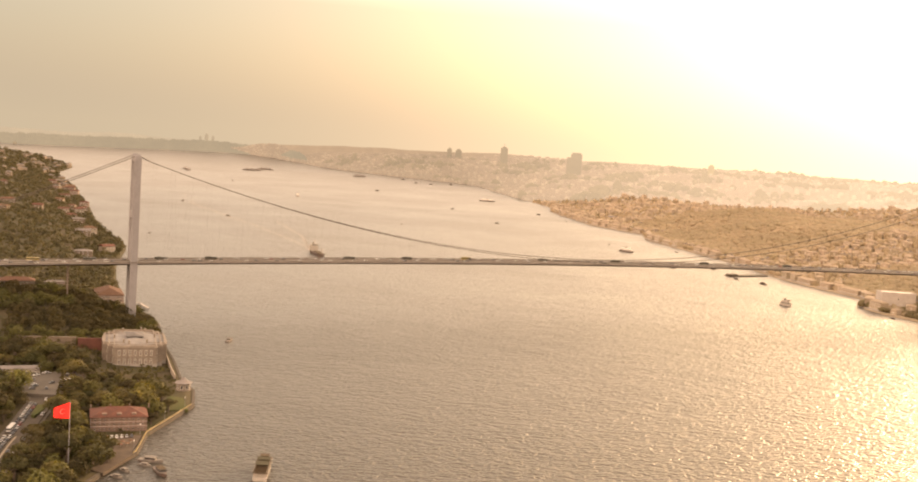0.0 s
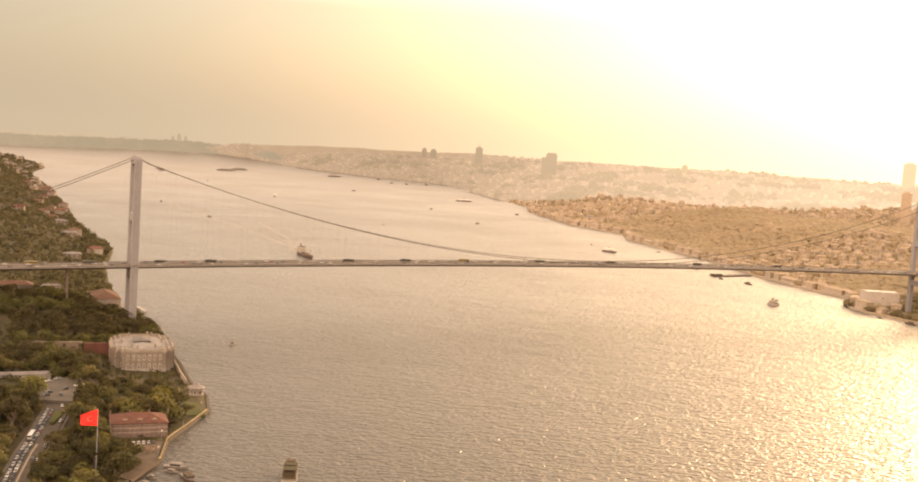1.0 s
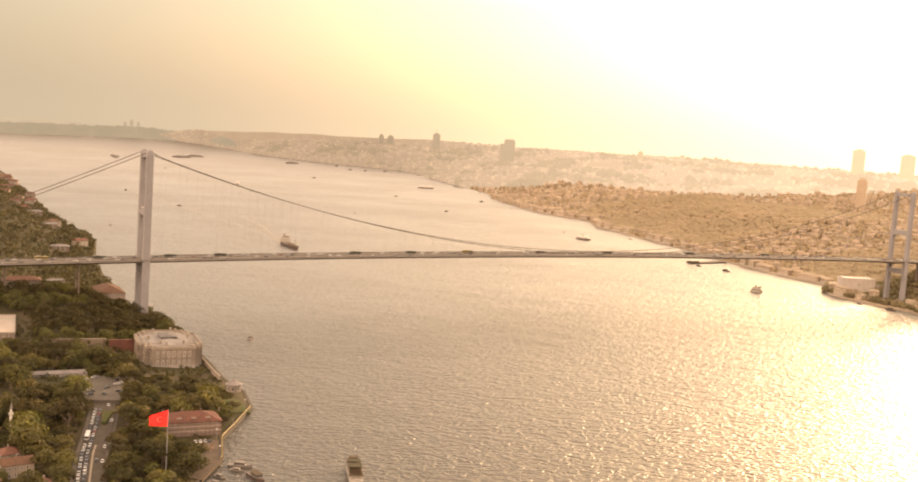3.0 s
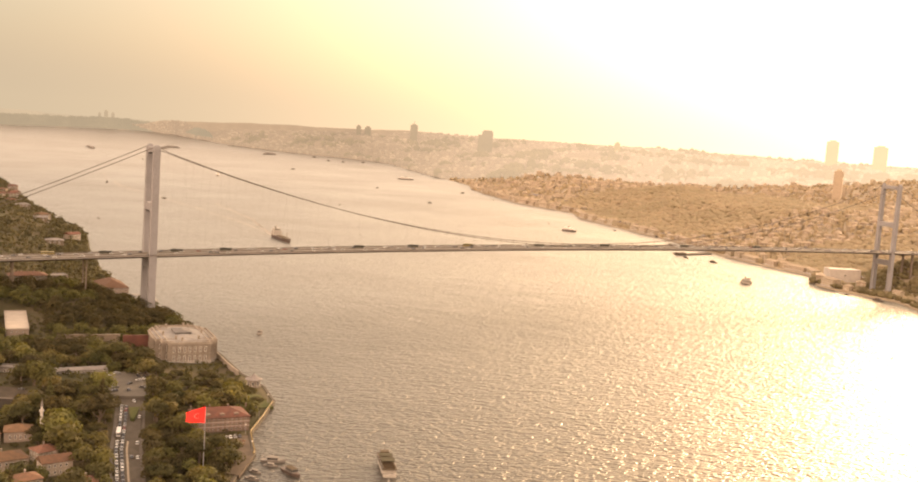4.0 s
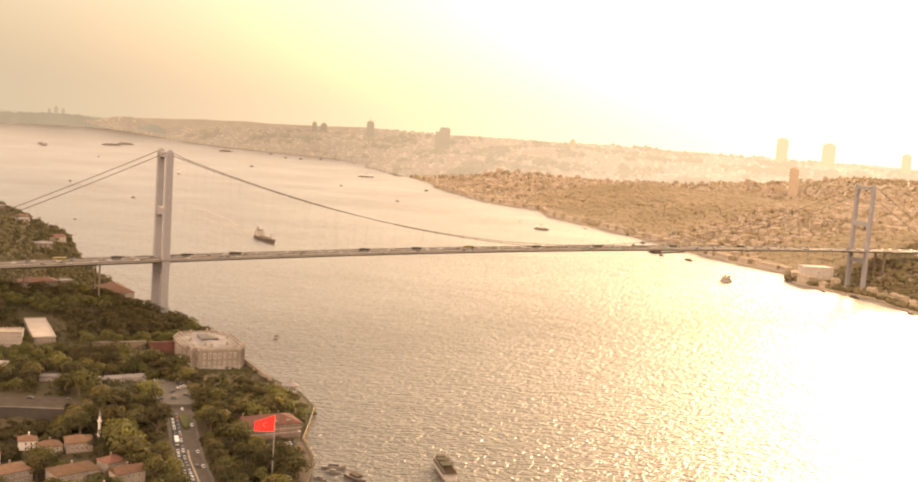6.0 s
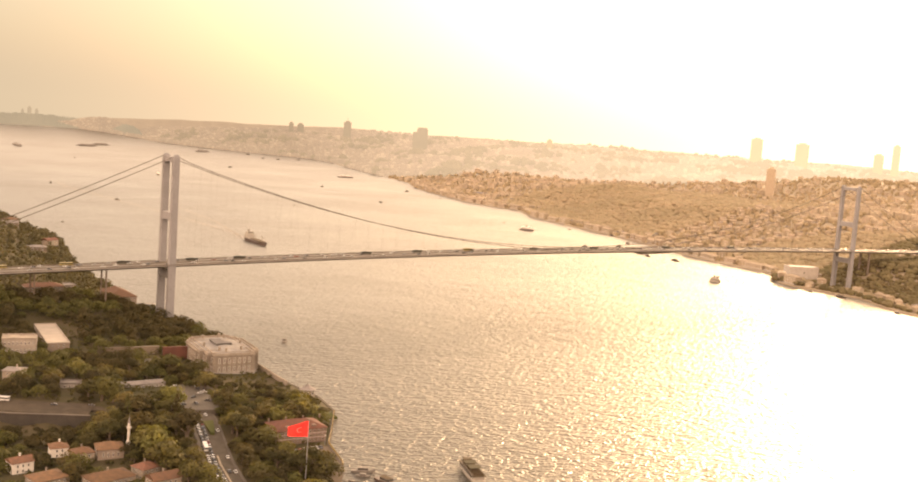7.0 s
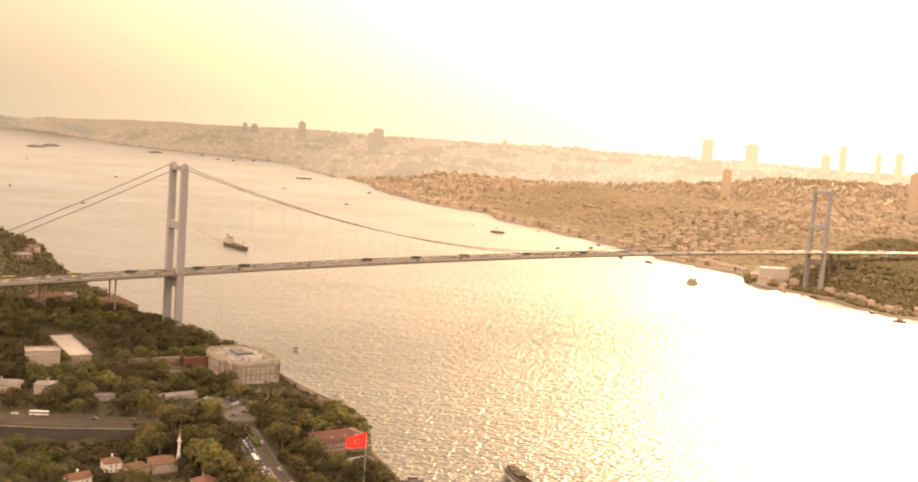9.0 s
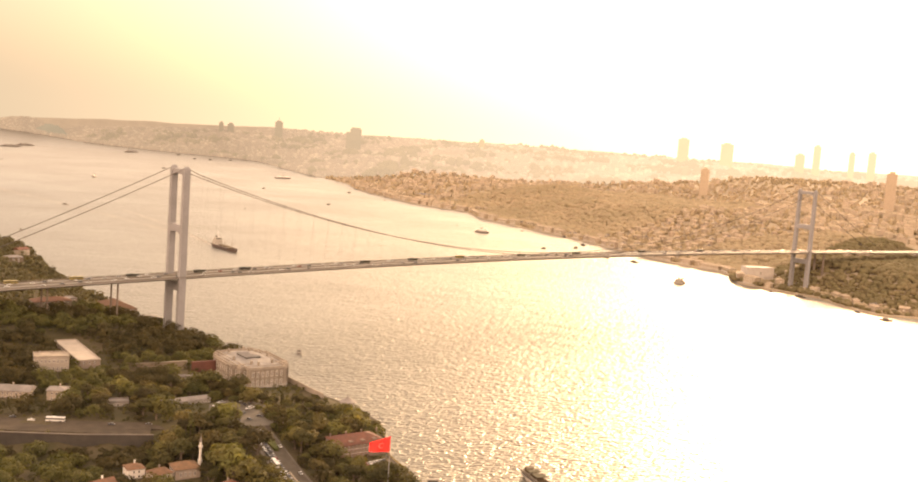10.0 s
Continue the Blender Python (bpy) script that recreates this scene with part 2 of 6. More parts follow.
# ---- mesh tools ----
class Shape:
    """Gathers vertices and faces of one mesh."""

    def __init__(self):
        self.v, self.f = [], []

    def add(self, verts, faces):
        k = len(self.v)
        self.v += [tuple(p) for p in verts]
        self.f += [tuple(i + k for i in face) for face in faces]
        return self

    def box(self, x, y, z, sx, sy, sz, turn=0.0, taper=1.0):
        """A box on the base (x, y, z), sx by sy by sz, its top scaled by taper."""
        c, s = math.cos(radians(turn)), math.sin(radians(turn))
        pts = []
        for h, k in ((0, 1.0), (sz, taper)):
            for a, b in ((-1, -1), (1, -1), (1, 1), (-1, 1)):
                px, py = a * sx / 2 * k, b * sy / 2 * k
                pts.append((x + px * c - py * s, y + px * s + py * c, z + h))
        return self.add(pts, [(3, 2, 1, 0), (4, 5, 6, 7), (0, 1, 5, 4), (1, 2, 6, 5), (2, 3, 7, 6), (3, 0, 4, 7)])

    def hip(self, x, y, z, sx, sy, rise, turn=0.0, gable=False):
        """A hipped or gabled roof over a base of sx by sy, ridge along the longer side."""
        c, s = math.cos(radians(turn)), math.sin(radians(turn))
        long_x = sx >= sy
        half = abs(sx - sy) / 2 if not gable else max(sx, sy) / 2
        pts = [(-sx / 2, -sy / 2, 0), (sx / 2, -sy / 2, 0), (sx / 2, sy / 2, 0), (-sx / 2, sy / 2, 0)]
        pts += [(-half, 0, rise), (half, 0, rise)] if long_x else [(0, -half, rise), (0, half, rise)]
        pts = [(x + a * c - b * s, y + a * s + b * c, z + h) for a, b, h in pts]
        if long_x:
            faces = [(0, 1, 5, 4), (1, 2, 5), (2, 3, 4, 5), (3, 0, 4), (3, 2, 1, 0)]
        else:
            faces = [(0, 1, 4), (1, 2, 5, 4), (2, 3, 5), (3, 0, 4, 5), (3, 2, 1, 0)]
        return self.add(pts, faces)

    def tube(self, points, radius, sides=6, radii=None):
        """A round bar along points."""
        rings = []
        for i, p in enumerate(points):
            p = Vector(p)
            d = Vector(points[min(i + 1, len(points) - 1)]) - Vector(points[max(i - 1, 0)])
            a = d.cross(Vector((0.31, 0.87, 0.21)) if abs(d.normalized().z) > 0.9 else Vector((0, 0, 1))).normalized()
            b = d.cross(a).normalized()
            r = radii[i] if radii else radius
            rings.append([p + (a * math.cos(t) + b * math.sin(t)) * r for t in (2 * math.pi * k / sides for k in range(sides))])
        verts = [p for ring in rings for p in ring]
        faces = [(i * sides + k, i * sides + (k + 1) % sides, (i + 1) * sides + (k + 1) % sides, (i + 1) * sides + k)
                 for i in range(len(points) - 1) for k in range(sides)]
        faces += [tuple(range(sides))[::-1], tuple(range((len(points) - 1) * sides, len(points) * sides))]
        return self.add(verts, faces)

    def lathe(self, x, y, profile, sides=12):
        """A turned body from (radius, height) pairs."""
        verts = [(x + r * math.cos(2 * math.pi * k / sides), y + r * math.sin(2 * math.pi * k / sides), z) for r, z in profile for k in range(sides)]
        n = len(profile)
        faces = [(i * sides + k, i * sides + (k + 1) % sides, (i + 1) * sides + (k + 1) % sides, (i + 1) * sides + k) for i in range(n - 1) for k in range(sides)]
        faces += [tuple(range(sides))[::-1], tuple(range((n - 1) * sides, n * sides))]
        return self.add(verts, faces)

    def mesh(self, name, mat, smooth=False):
        me = bpy.data.meshes.new(name)
        me.from_pydata(self.v, [], self.f)
        me.materials.append(mat)
        if smooth:
            me.polygons.foreach_set("use_smooth", [True] * len(me.polygons))
        me.update()
        return me


def part(name, shape, mat, parent, label="", smooth=False, at=None):
    """One mesh object under a thing or a part."""
    ob = new(name, shape if isinstance(shape, bpy.types.Mesh) else shape.mesh(name, mat, smooth))
    ob.parent = parent
    if at is not None:
        ob.matrix_basis = at
    return tagged(ob, label)


def thing(name, label, category, m=None, group="", kind=""):
    ob = new(name)
    ob.empty_display_size = 1.0
    if m is not None:
        ob.matrix_basis = m
    return tagged(ob, label, category, group, kind)


def single(name, shape, mat, label, category, m=None, group="", kind="", smooth=False):
    ob = new(name, shape if isinstance(shape, bpy.types.Mesh) else shape.mesh(name, mat, smooth))
    if m is not None:
        ob.matrix_basis = m
    return tagged(ob, label, category, group, kind)


def smooth01(a, b, x):
    t = min(1.0, max(0.0, (x - a) / (b - a)))
    return t * t * (3 - 2 * t)


# ---- plan: shores and heights ----
MID = Vector((-270.0, -1010.0, 207.0))   # above the middle of the flight


def far(x, y, z):
    """Distances beyond 3.3 km are drawn in, so that the horizon lies inside the reach of the lens."""
    dx, dy = x - MID.x, y - MID.y
    d = math.hypot(dx, dy)
    if d <= 3300:
        return (x, y, z)
    e = 3300 + 1560 * (1 - math.exp(-(d - 3300) / 1560))
    k = e / d
    return (MID.x + dx * k, MID.y + dy * k, MID.z - (MID.z - z) * k)


NEAR_SHORE = [(-1500, -120), (-900, -95), (-620, -62), (-530, -60), (-500, -72), (-470, -54), (-442, -36), (-403, -26), (-373, -8), (-336, 13), (-298, 19),
              (-256, 15), (-190, 18), (-123, 18), (-40, 24), (8, 24), (50, 14), (77, 3), (120, 2), (173, 6), (271, 8), (400, 18), (470, 28), (600, 48),
              (690, 52), (780, 42), (900, 36), (1055, 32), (1400, 38), (2018, 36), (2400, 15), (2837, 15), (3100, 60), (3323, 95), (3500, 40), (3717, -52), (4200, -400), (4600, -900)]
FAR_SHORE = [(1060, -1500), (1045, -700), (1040, -400), (1027, -228), (984, -192), (1000, -126), (1040, -60), (1035, -3), (1030, 40), (1040, 100), (1110, 160), (1129, 194), (1131, 303),
             (1150, 420), (1205, 600), (1235, 744), (1290, 1060), (1375, 1210), (1360, 1450), (1486, 1934), (1614, 2148), (1690, 2510),
             (1872, 3247), (1965, 3500), (1940, 3818), (1795, 4085), (1668, 4564), (1600, 5000), (1640, 5881), (1690, 6500), (1400, 6850), (900, 6600), (478, 6217), (-228, 5821), (-1500, 5600), (-4000, 5400)]


def near_shore(y):
    for (y0, x0), (y1, x1) in zip(NEAR_SHORE, NEAR_SHORE[1:]):
        if y <= y1:
            t = max(0.0, (y - y0) / (y1 - y0))
            return x0 + (x1 - x0) * t
    return NEAR_SHORE[-1][1]


def near_height(x, y):
    """Ground of the wooded shore."""
    s = near_shore(y) - x
    if s < 0:
        return -2.0
    steep = 0.03 + 0.25 * smooth01(-420, -260, y) + 0.72 * smooth01(-200, -20, y)
    h = 2.2 + steep * (24 * smooth01(12, 110, s) + 26 * smooth01(90, 420, s)) + 42 * smooth01(380, 1500, s)
    h += 14 * smooth01(300, 900, y) * smooth01(20, 300, s)
    foot = (x + 400) * 0.487 + (y + 194) * 0.873      # below the retaining wall of the upper road
    h += (min(h, 3.0) - h) * smooth01(3.0, -1.0, foot) * smooth01(-60, -30, foot) * smooth01(-150, -172, x) * smooth01(-420, -380, x)
    h += (noise.noise((x * 0.006, y * 0.006, 0.0)) * 7 + noise.noise((x * 0.02, y * 0.02, 3.0)) * 2) * smooth01(25, 220, s)
    level = smooth01(-190, -165, y) * smooth01(-50, -66, y) * smooth01(-158, -146, x) * smooth01(-104, -116, x)      # the levelled yard of the flat-roofed hall
    return max(1.7, h + (min(h, 16.0) - h) * level)


def shore_range(az):
    """How far the far shore lies from MID in a direction."""
    dx, dy = math.sin(az), math.cos(az)
    best = None
    for (x0, y0), (x1, y1) in zip(FAR_SHORE, FAR_SHORE[1:]):
        ex, ey = x1 - x0, y1 - y0
        det = dx * (-ey) + dy * ex
        if abs(det) < 1e-9:
            continue
        px, py = x0 - MID.x, y0 - MID.y
        t = (px * (-ey) + py * ex) / det
        u = (dx * py - dy * px) / det
        if t > 0 and -1e-6 <= u <= 1 + 1e-6 and (best is None or t < best):
            best = t
    return best


SHORE_POINTS = np.array([((1 - t) * x0 + t * x1, (1 - t) * y0 + t * y1) for (x0, y0), (x1, y1) in zip(FAR_SHORE, FAR_SHORE[1:]) for t in np.linspace(0, 1, 12)])


def far_height(x, y):
    """Ground of the far city: a waterfront, a steep slope, then a broad ridge."""
    s = float(np.sqrt(((SHORE_POINTS - (x, y)) ** 2).sum(1)).min())
    old = smooth01(1950, 1550, x) * smooth01(4600, 5200, y)
    ridge = 2.0 + 62 * smooth01(35, 420, s) + 62 * smooth01(450, 1900, s)
    town = 2.0 + 42 * smooth01(60, 700, s)
    h = ridge * (1 - old) + town * old
    h *= 1 - 0.85 * old
    h += 34 * smooth01(40, 130, s) * smooth01(-420, -200, y) * smooth01(90, 20, y)
    h += (noise.noise((x * 0.0016, y * 0.0016, 5.0)) * 26 + noise.noise((x * 0.005, y * 0.005, 9.0)) * 9) * smooth01(80, 500, s) * (1 - 0.9 * old)
    h -= 22 * smooth01(1200, 1550, y) * smooth01(2700, 2300, y) * smooth01(60, 400, s)      # the town beside the park hill lies lower
    dip = smooth01(-420, -300, y) * smooth01(130, 50, y) * smooth01(1950, 1650, x)      # the valley that the approach viaduct crosses
    return h + (min(h, 46.0 - max(0.0, y + 60) * 0.05) - h) * dip


# ---- setting ----
def polar_sheet(name, azs, ranges, height, mat):
    sh = Shape()
    rows = [ranges(a) for a in azs]
    for a, rr in zip(azs, rows):
        for r in rr:
            x, y = MID.x + r * math.sin(a), MID.y + r * math.cos(a)
            sh.v.append(far(x, y, height(x, y, r)))
    k = len(rows[0])
    for i in range(len(azs) - 1):
        for j in range(k - 1):
            sh.f.append((i * k + j, i * k + j + 1, (i + 1) * k + j + 1, (i + 1) * k + j))
    return sh


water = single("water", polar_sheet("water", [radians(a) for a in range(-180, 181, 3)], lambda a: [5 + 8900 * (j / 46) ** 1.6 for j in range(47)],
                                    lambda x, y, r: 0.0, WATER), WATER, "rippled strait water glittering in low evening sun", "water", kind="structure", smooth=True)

sh = Shape()
ys = [-1500 + 60 * i for i in range(14)] + [-660 + 12 * i for i in range(115)] + [720 + 40 * i for i in range(35)] + [2120 + 80 * i for i in range(32)]
ss = [0, 0.05, 8, 16, 26, 38, 52, 68, 86, 106, 130, 158, 190, 225, 265, 310, 360, 420, 500, 600, 720, 880, 1100, 1400, 1800, 2300]
for y in ys:
    x0 = near_shore(y)
    for j, s in enumerate(ss):
        sh.v.append(far(x0 - s, y, -3.0 if j == 0 else near_height(x0 - s, y)))
k = len(ss)
for i in range(len(ys) - 1):
    for j in range(k - 1):
        sh.f.append((i * k + j + 1, i * k + j, (i + 1) * k + j, (i + 1) * k + j + 1))
single("ground_near_shore", sh, EARTH, "wooded hillside ground along the strait", "ground", kind="structure", smooth=True)

far_azs = [radians(-25 + 0.5 * i) for i in range(231)]
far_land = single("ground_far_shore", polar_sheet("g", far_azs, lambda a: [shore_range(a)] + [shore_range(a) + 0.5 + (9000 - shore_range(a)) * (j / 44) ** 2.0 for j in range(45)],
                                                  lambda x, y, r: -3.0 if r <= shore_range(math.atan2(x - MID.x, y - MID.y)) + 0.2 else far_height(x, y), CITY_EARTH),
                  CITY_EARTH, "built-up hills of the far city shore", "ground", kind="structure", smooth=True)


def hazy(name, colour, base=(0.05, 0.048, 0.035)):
    """The last distance, with the evening haze painted on as emission."""
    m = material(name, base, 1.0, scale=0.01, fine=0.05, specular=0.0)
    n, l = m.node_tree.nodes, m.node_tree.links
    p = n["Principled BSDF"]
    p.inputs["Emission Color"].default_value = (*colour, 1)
    away = n.new("ShaderNodeVectorMath")      # the painted haze glows more towards the sun
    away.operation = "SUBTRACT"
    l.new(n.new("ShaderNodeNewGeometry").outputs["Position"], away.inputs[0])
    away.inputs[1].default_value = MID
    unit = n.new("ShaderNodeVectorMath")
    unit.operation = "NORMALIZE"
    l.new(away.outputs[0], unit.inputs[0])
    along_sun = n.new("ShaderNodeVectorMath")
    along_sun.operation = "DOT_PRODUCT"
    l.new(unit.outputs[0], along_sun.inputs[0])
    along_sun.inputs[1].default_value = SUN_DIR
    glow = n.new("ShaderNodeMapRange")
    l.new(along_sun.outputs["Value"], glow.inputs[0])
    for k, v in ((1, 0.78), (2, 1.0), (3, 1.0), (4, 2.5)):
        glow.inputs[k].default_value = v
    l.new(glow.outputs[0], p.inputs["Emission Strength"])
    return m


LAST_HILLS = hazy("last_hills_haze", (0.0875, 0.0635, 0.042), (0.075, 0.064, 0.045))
# ground beyond 3.85 km takes the emissive haze colour
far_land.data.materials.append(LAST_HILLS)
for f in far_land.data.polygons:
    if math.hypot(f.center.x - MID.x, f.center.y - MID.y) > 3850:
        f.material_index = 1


# ---- the suspension bridge: axis along x, towers at x = 0 and x = SPAN ----
COLUMN = material("brown_column_paint", (0.17, 0.135, 0.11), 0.85, second=(0.13, 0.105, 0.085), scale=0.1, specular=0.2)
SPAN, TOP, HALF = 1074.0, 165.0, 14.0


def deck_z(x):
    """Top of the roadway: a long camber, falling away straight on the approaches."""
    if x < 0:
        return 60.0 + 0.031 * x
    if x < 620:
        return 69.6 - 9.6 * ((x - 620) / 620) ** 2
    if x < SPAN:
        return 69.6 - 4.2 * ((x - 620) / 454) ** 2
    return 65.4 - 0.0185 * (x - SPAN)


def cable_z(x):
    if 0 <= x <= SPAN:
        u = (x - SPAN / 2) / (SPAN / 2)
        return 71.5 + (TOP - 1.0 - 71.5) * u * u
    return 0.0


bridge = thing("suspension_bridge", "grey steel suspension bridge with slender two-legged towers over the strait", "bridge")
for tx in (0.0, SPAN):
    ground = near_height(0, 0) - 3 if tx == 0 else 0.5
    tower = thing("tower", "", "", pose(tx, 0, 0))
    tower.parent = bridge
    for sy in (-1, 1):
        leg = Shape()
        pts = []
        for z, wx, wy in ((ground, 7.4, 5.4), (60, 7.2, 5.0), (TOP - 3, 7.0, 4.0), (TOP, 6.4, 3.4)):
            b = 0.5
            pts.append([(a, c + sy * HALF, z) for a, c in ((-wx / 2 + b, -wy / 2), (wx / 2 - b, -wy / 2), (wx / 2, -wy / 2 + b), (wx / 2, wy / 2 - b),
                                                      (wx / 2 - b, wy / 2), (-wx / 2 + b, wy / 2), (-wx / 2, wy / 2 - b), (-wx / 2, -wy / 2 + b))])
        leg.v = [p for ring in pts for p in ring]
        leg.f = [(i * 8 + k, i * 8 + (k + 1) % 8, (i + 1) * 8 + (k + 1) % 8, (i + 1) * 8 + k) for i in range(3) for k in range(8)] + [tuple(range(8))[::-1], tuple(range(24, 32))]
        part("leg", leg, STEEL, tower)
        part("saddle", Shape().box(0, sy * HALF, TOP, 6.0, 2.6, 1.8, taper=0.55), STEEL, tower)
        part("footing", Shape().box(0, sy * HALF, ground - 4, 13, 11, 5.5, taper=0.9), CONCRETE, tower)
    for z, deep, wide in ((TOP - 5.5, 4.6, 4.6), (103.5, 7.0, 5.4), (46.0, 8.5, 6.0)):
        beam = Shape()
        n = 8
        for i in range(n + 1):
            u = -1 + 2 * i / n
            y = u * (HALF - 2.2)
            drop = (0.9 + 1.6 * u * u) if z > 100 else 0.0
            for x in (-wide / 2, wide / 2):
                beam.v += [(x, y, z - drop + 0.9), (x, y, z + deep)]
        for i in range(n):
            a, b = i * 4, (i + 1) * 4
            beam.f += [(a, b, b + 1, a + 1), (a + 2, a + 3, b + 3, b + 2), (a + 1, b + 1, b + 3, a + 3), (a, a + 2, b + 2, b)]
        beam.f += [(0, 1, 3, 2), (n * 4, n * 4 + 2, n * 4 + 3, n * 4 + 1)]
        part("portal_beam", beam, STEEL, tower)

# roadway: streamlined box girder with footways outside
X0, X1 = -460.0, 1620.0
xs = [X0 + (X1 - X0) * i / 120 for i in range(121)]
deck = Shape()
section = [(-16.7, -0.35), (-16.7, 0.0), (-13.0, 0.0), (-13.0, 0.15), (13.0, 0.15), (13.0, 0.0), (16.7, 0.0), (16.7, -0.35), (14.0, -1.0), (6.5, -3.1), (-6.5, -3.1), (-14.0, -1.0)]
k = len(section)
for x in xs:
    deck.v += [(x, y, deck_z(x) + z) for y, z in section]
for i in range(len(xs) - 1):
    deck.f += [(i * k + j, (i + 1) * k + j, (i + 1) * k + (j + 1) % k, i * k + (j + 1) % k) for j in range(k)]
deck.f += [tuple(range(k))[::-1], tuple(range((len(xs) - 1) * k, len(xs) * k))]
part("girder", deck, material("girder_paint", (0.19, 0.168, 0.15), 0.85, second=(0.155, 0.138, 0.124), scale=0.05, fine=0.5, specular=0.1), bridge)
RAIL = material("weathered_rail_steel", (0.15, 0.128, 0.105), 0.8, second=(0.115, 0.098, 0.08), scale=0.1, specular=0.1)
barrier = Shape()
for x in xs:
    barrier.v += [(x, -0.35, deck_z(x) + 0.2), (x, -0.2, deck_z(x) + 1.1), (x, 0.2, deck_z(x) + 1.1), (x, 0.35, deck_z(x) + 0.2)]
barrier.f = [(4 * i + j, 4 * i + 4 + j, 4 * i + 5 + j, 4 * i + 1 + j) for i in range(len(xs) - 1) for j in range(3)]
part("median_barrier", barrier, RAIL, bridge)
road = Shape()
for x in xs:
    road.v += [(x, -12.7, deck_z(x) + 0.22), (x, 12.7, deck_z(x) + 0.22)]
road.f = [(2 * i, 2 * i + 2, 2 * i + 3, 2 * i + 1) for i in range(len(xs) - 1)]
part("roadway", road, material("polished_asphalt", (0.105, 0.092, 0.078), 0.68, second=(0.08, 0.071, 0.061), scale=0.2, fine=2.0, specular=0.3), bridge, "worn grey asphalt roadway")
for sy in (-1, 1):
    for yy, zz, rr in ((12.9, 0.8, 0.2), (12.9, 0.45, 0.14), (16.6, 1.15, 0.16), (16.6, 0.6, 0.12)):
        part("guard_rail", Shape().tube([(x, sy * yy, deck_z(x) + zz) for x in xs], rr, 4), RAIL, bridge)
    # one main cable from anchorage to anchorage
    pts = [(-262, sy * HALF, deck_z(-262) + 1.0), (0, sy * HALF, TOP + 1.2)]
    main = [(SPAN * i / 90, sy * HALF, cable_z(SPAN * i / 90)) for i in range(1, 90)]
    side = [(-262 + 262 * i / 12, sy * HALF, 54 + (TOP + 0.8 - 54) * (i / 12) - 5.5 * 4 * (i / 12) * (1 - i / 12) * 0.5) for i in range(13)]
    side2 = [(SPAN + 236 * i / 12, sy * HALF, TOP + 0.8 + (61 - TOP) * (i / 12) - 5.5 * 4 * (i / 12) * (1 - i / 12) * 0.5) for i in range(13)]
    part("main_cable", Shape().tube(side + main + side2, 0.36, 6), CABLE, bridge, "dark wrapped main suspension cable", smooth=True)
hanger_mesh = Shape().tube([(0, 0, 0), (0, 0, 1)], 0.022, 4).mesh("hanger", CABLE)
clamp_mesh = Shape().box(0, 0, -0.5, 1.2, 1.0, 1.0).mesh("clamp", CABLE)
for sy in (-1, 1):
    for i in range(1, 60):
        xa = SPAN * i / 60
        za = cable_z(xa)
        part("clamp", clamp_mesh, CABLE, bridge, at=pose(xa, sy * HALF, za))
        for d in (-1, 1):
            xb = xa + d * min(4.5, 0.05 * (za - deck_z(xa)) + 0.5) if za - deck_z(xa) < 60 else xa + d * 4.5
            a, b = Vector((xb, sy * (HALF + 0.2), deck_z(xb))), Vector((xa, sy * HALF, za))
            if (b - a).length < 4 or d > 0 and i % 2:
                continue
            q = (b - a).to_track_quat("Z", "Y")
            part("hanger", hanger_mesh, CABLE, bridge, at=Matrix.LocRotScale(a, q, (1, 1, (b - a).length)))
for x in (-60.0, -124.0, -190.0, -255.0):
    for y in (-8.0, 8.0):
        g = near_height(x, y) - 3
        part("viaduct_column", Shape().box(x, y, g, 1.25, 1.25, deck_z(x) - 3.0 - g), COLUMN, bridge, "tall slim grey viaduct column")
for y in (-8.0, 8.0):
    part("viaduct_column", Shape().box(1128, y, far_height(1128, y) - 3, 3.0, 2.4, deck_z(1128) - far_height(1128, y)), COLUMN, bridge, "tall slim grey viaduct column")


# ---- roads, plaza and walls on the near shore ----
def strip(points, width, lift=0.25, step=6.0, ground=near_height):
    """A road surface that follows the ground."""
    sh = Shape()
    pts = []
    for (x0, y0), (x1, y1) in zip(points, points[1:]):
        n = max(1, int(math.hypot(x1 - x0, y1 - y0) / step))
        pts += [(x0 + (x1 - x0) * i / n, y0 + (y1 - y0) * i / n) for i in range(n)]
    pts.append(points[-1])
    for i, (x, y) in enumerate(pts):
        a, b = pts[max(i - 1, 0)], pts[min(i + 1, len(pts) - 1)]
        d = Vector((b[0] - a[0], b[1] - a[1])).normalized()
        z = max(ground(x + d.y * o, y - d.x * o) for o in (-width / 2, 0, width / 2)) + lift
        for o in (-width / 2, width / 2):
            sh.v += [(x + d.y * o, y - d.x * o, z), (x + d.y * o, y - d.x * o, z - 3)]
    for i in range(len(pts) - 1):
        a, b = 4 * i, 4 * i + 4
        sh.f += [(a, a + 2, b + 2, b), (a + 1, a, b, b + 1), (a + 2, a + 3, b + 3, b + 2)]
    return sh, pts


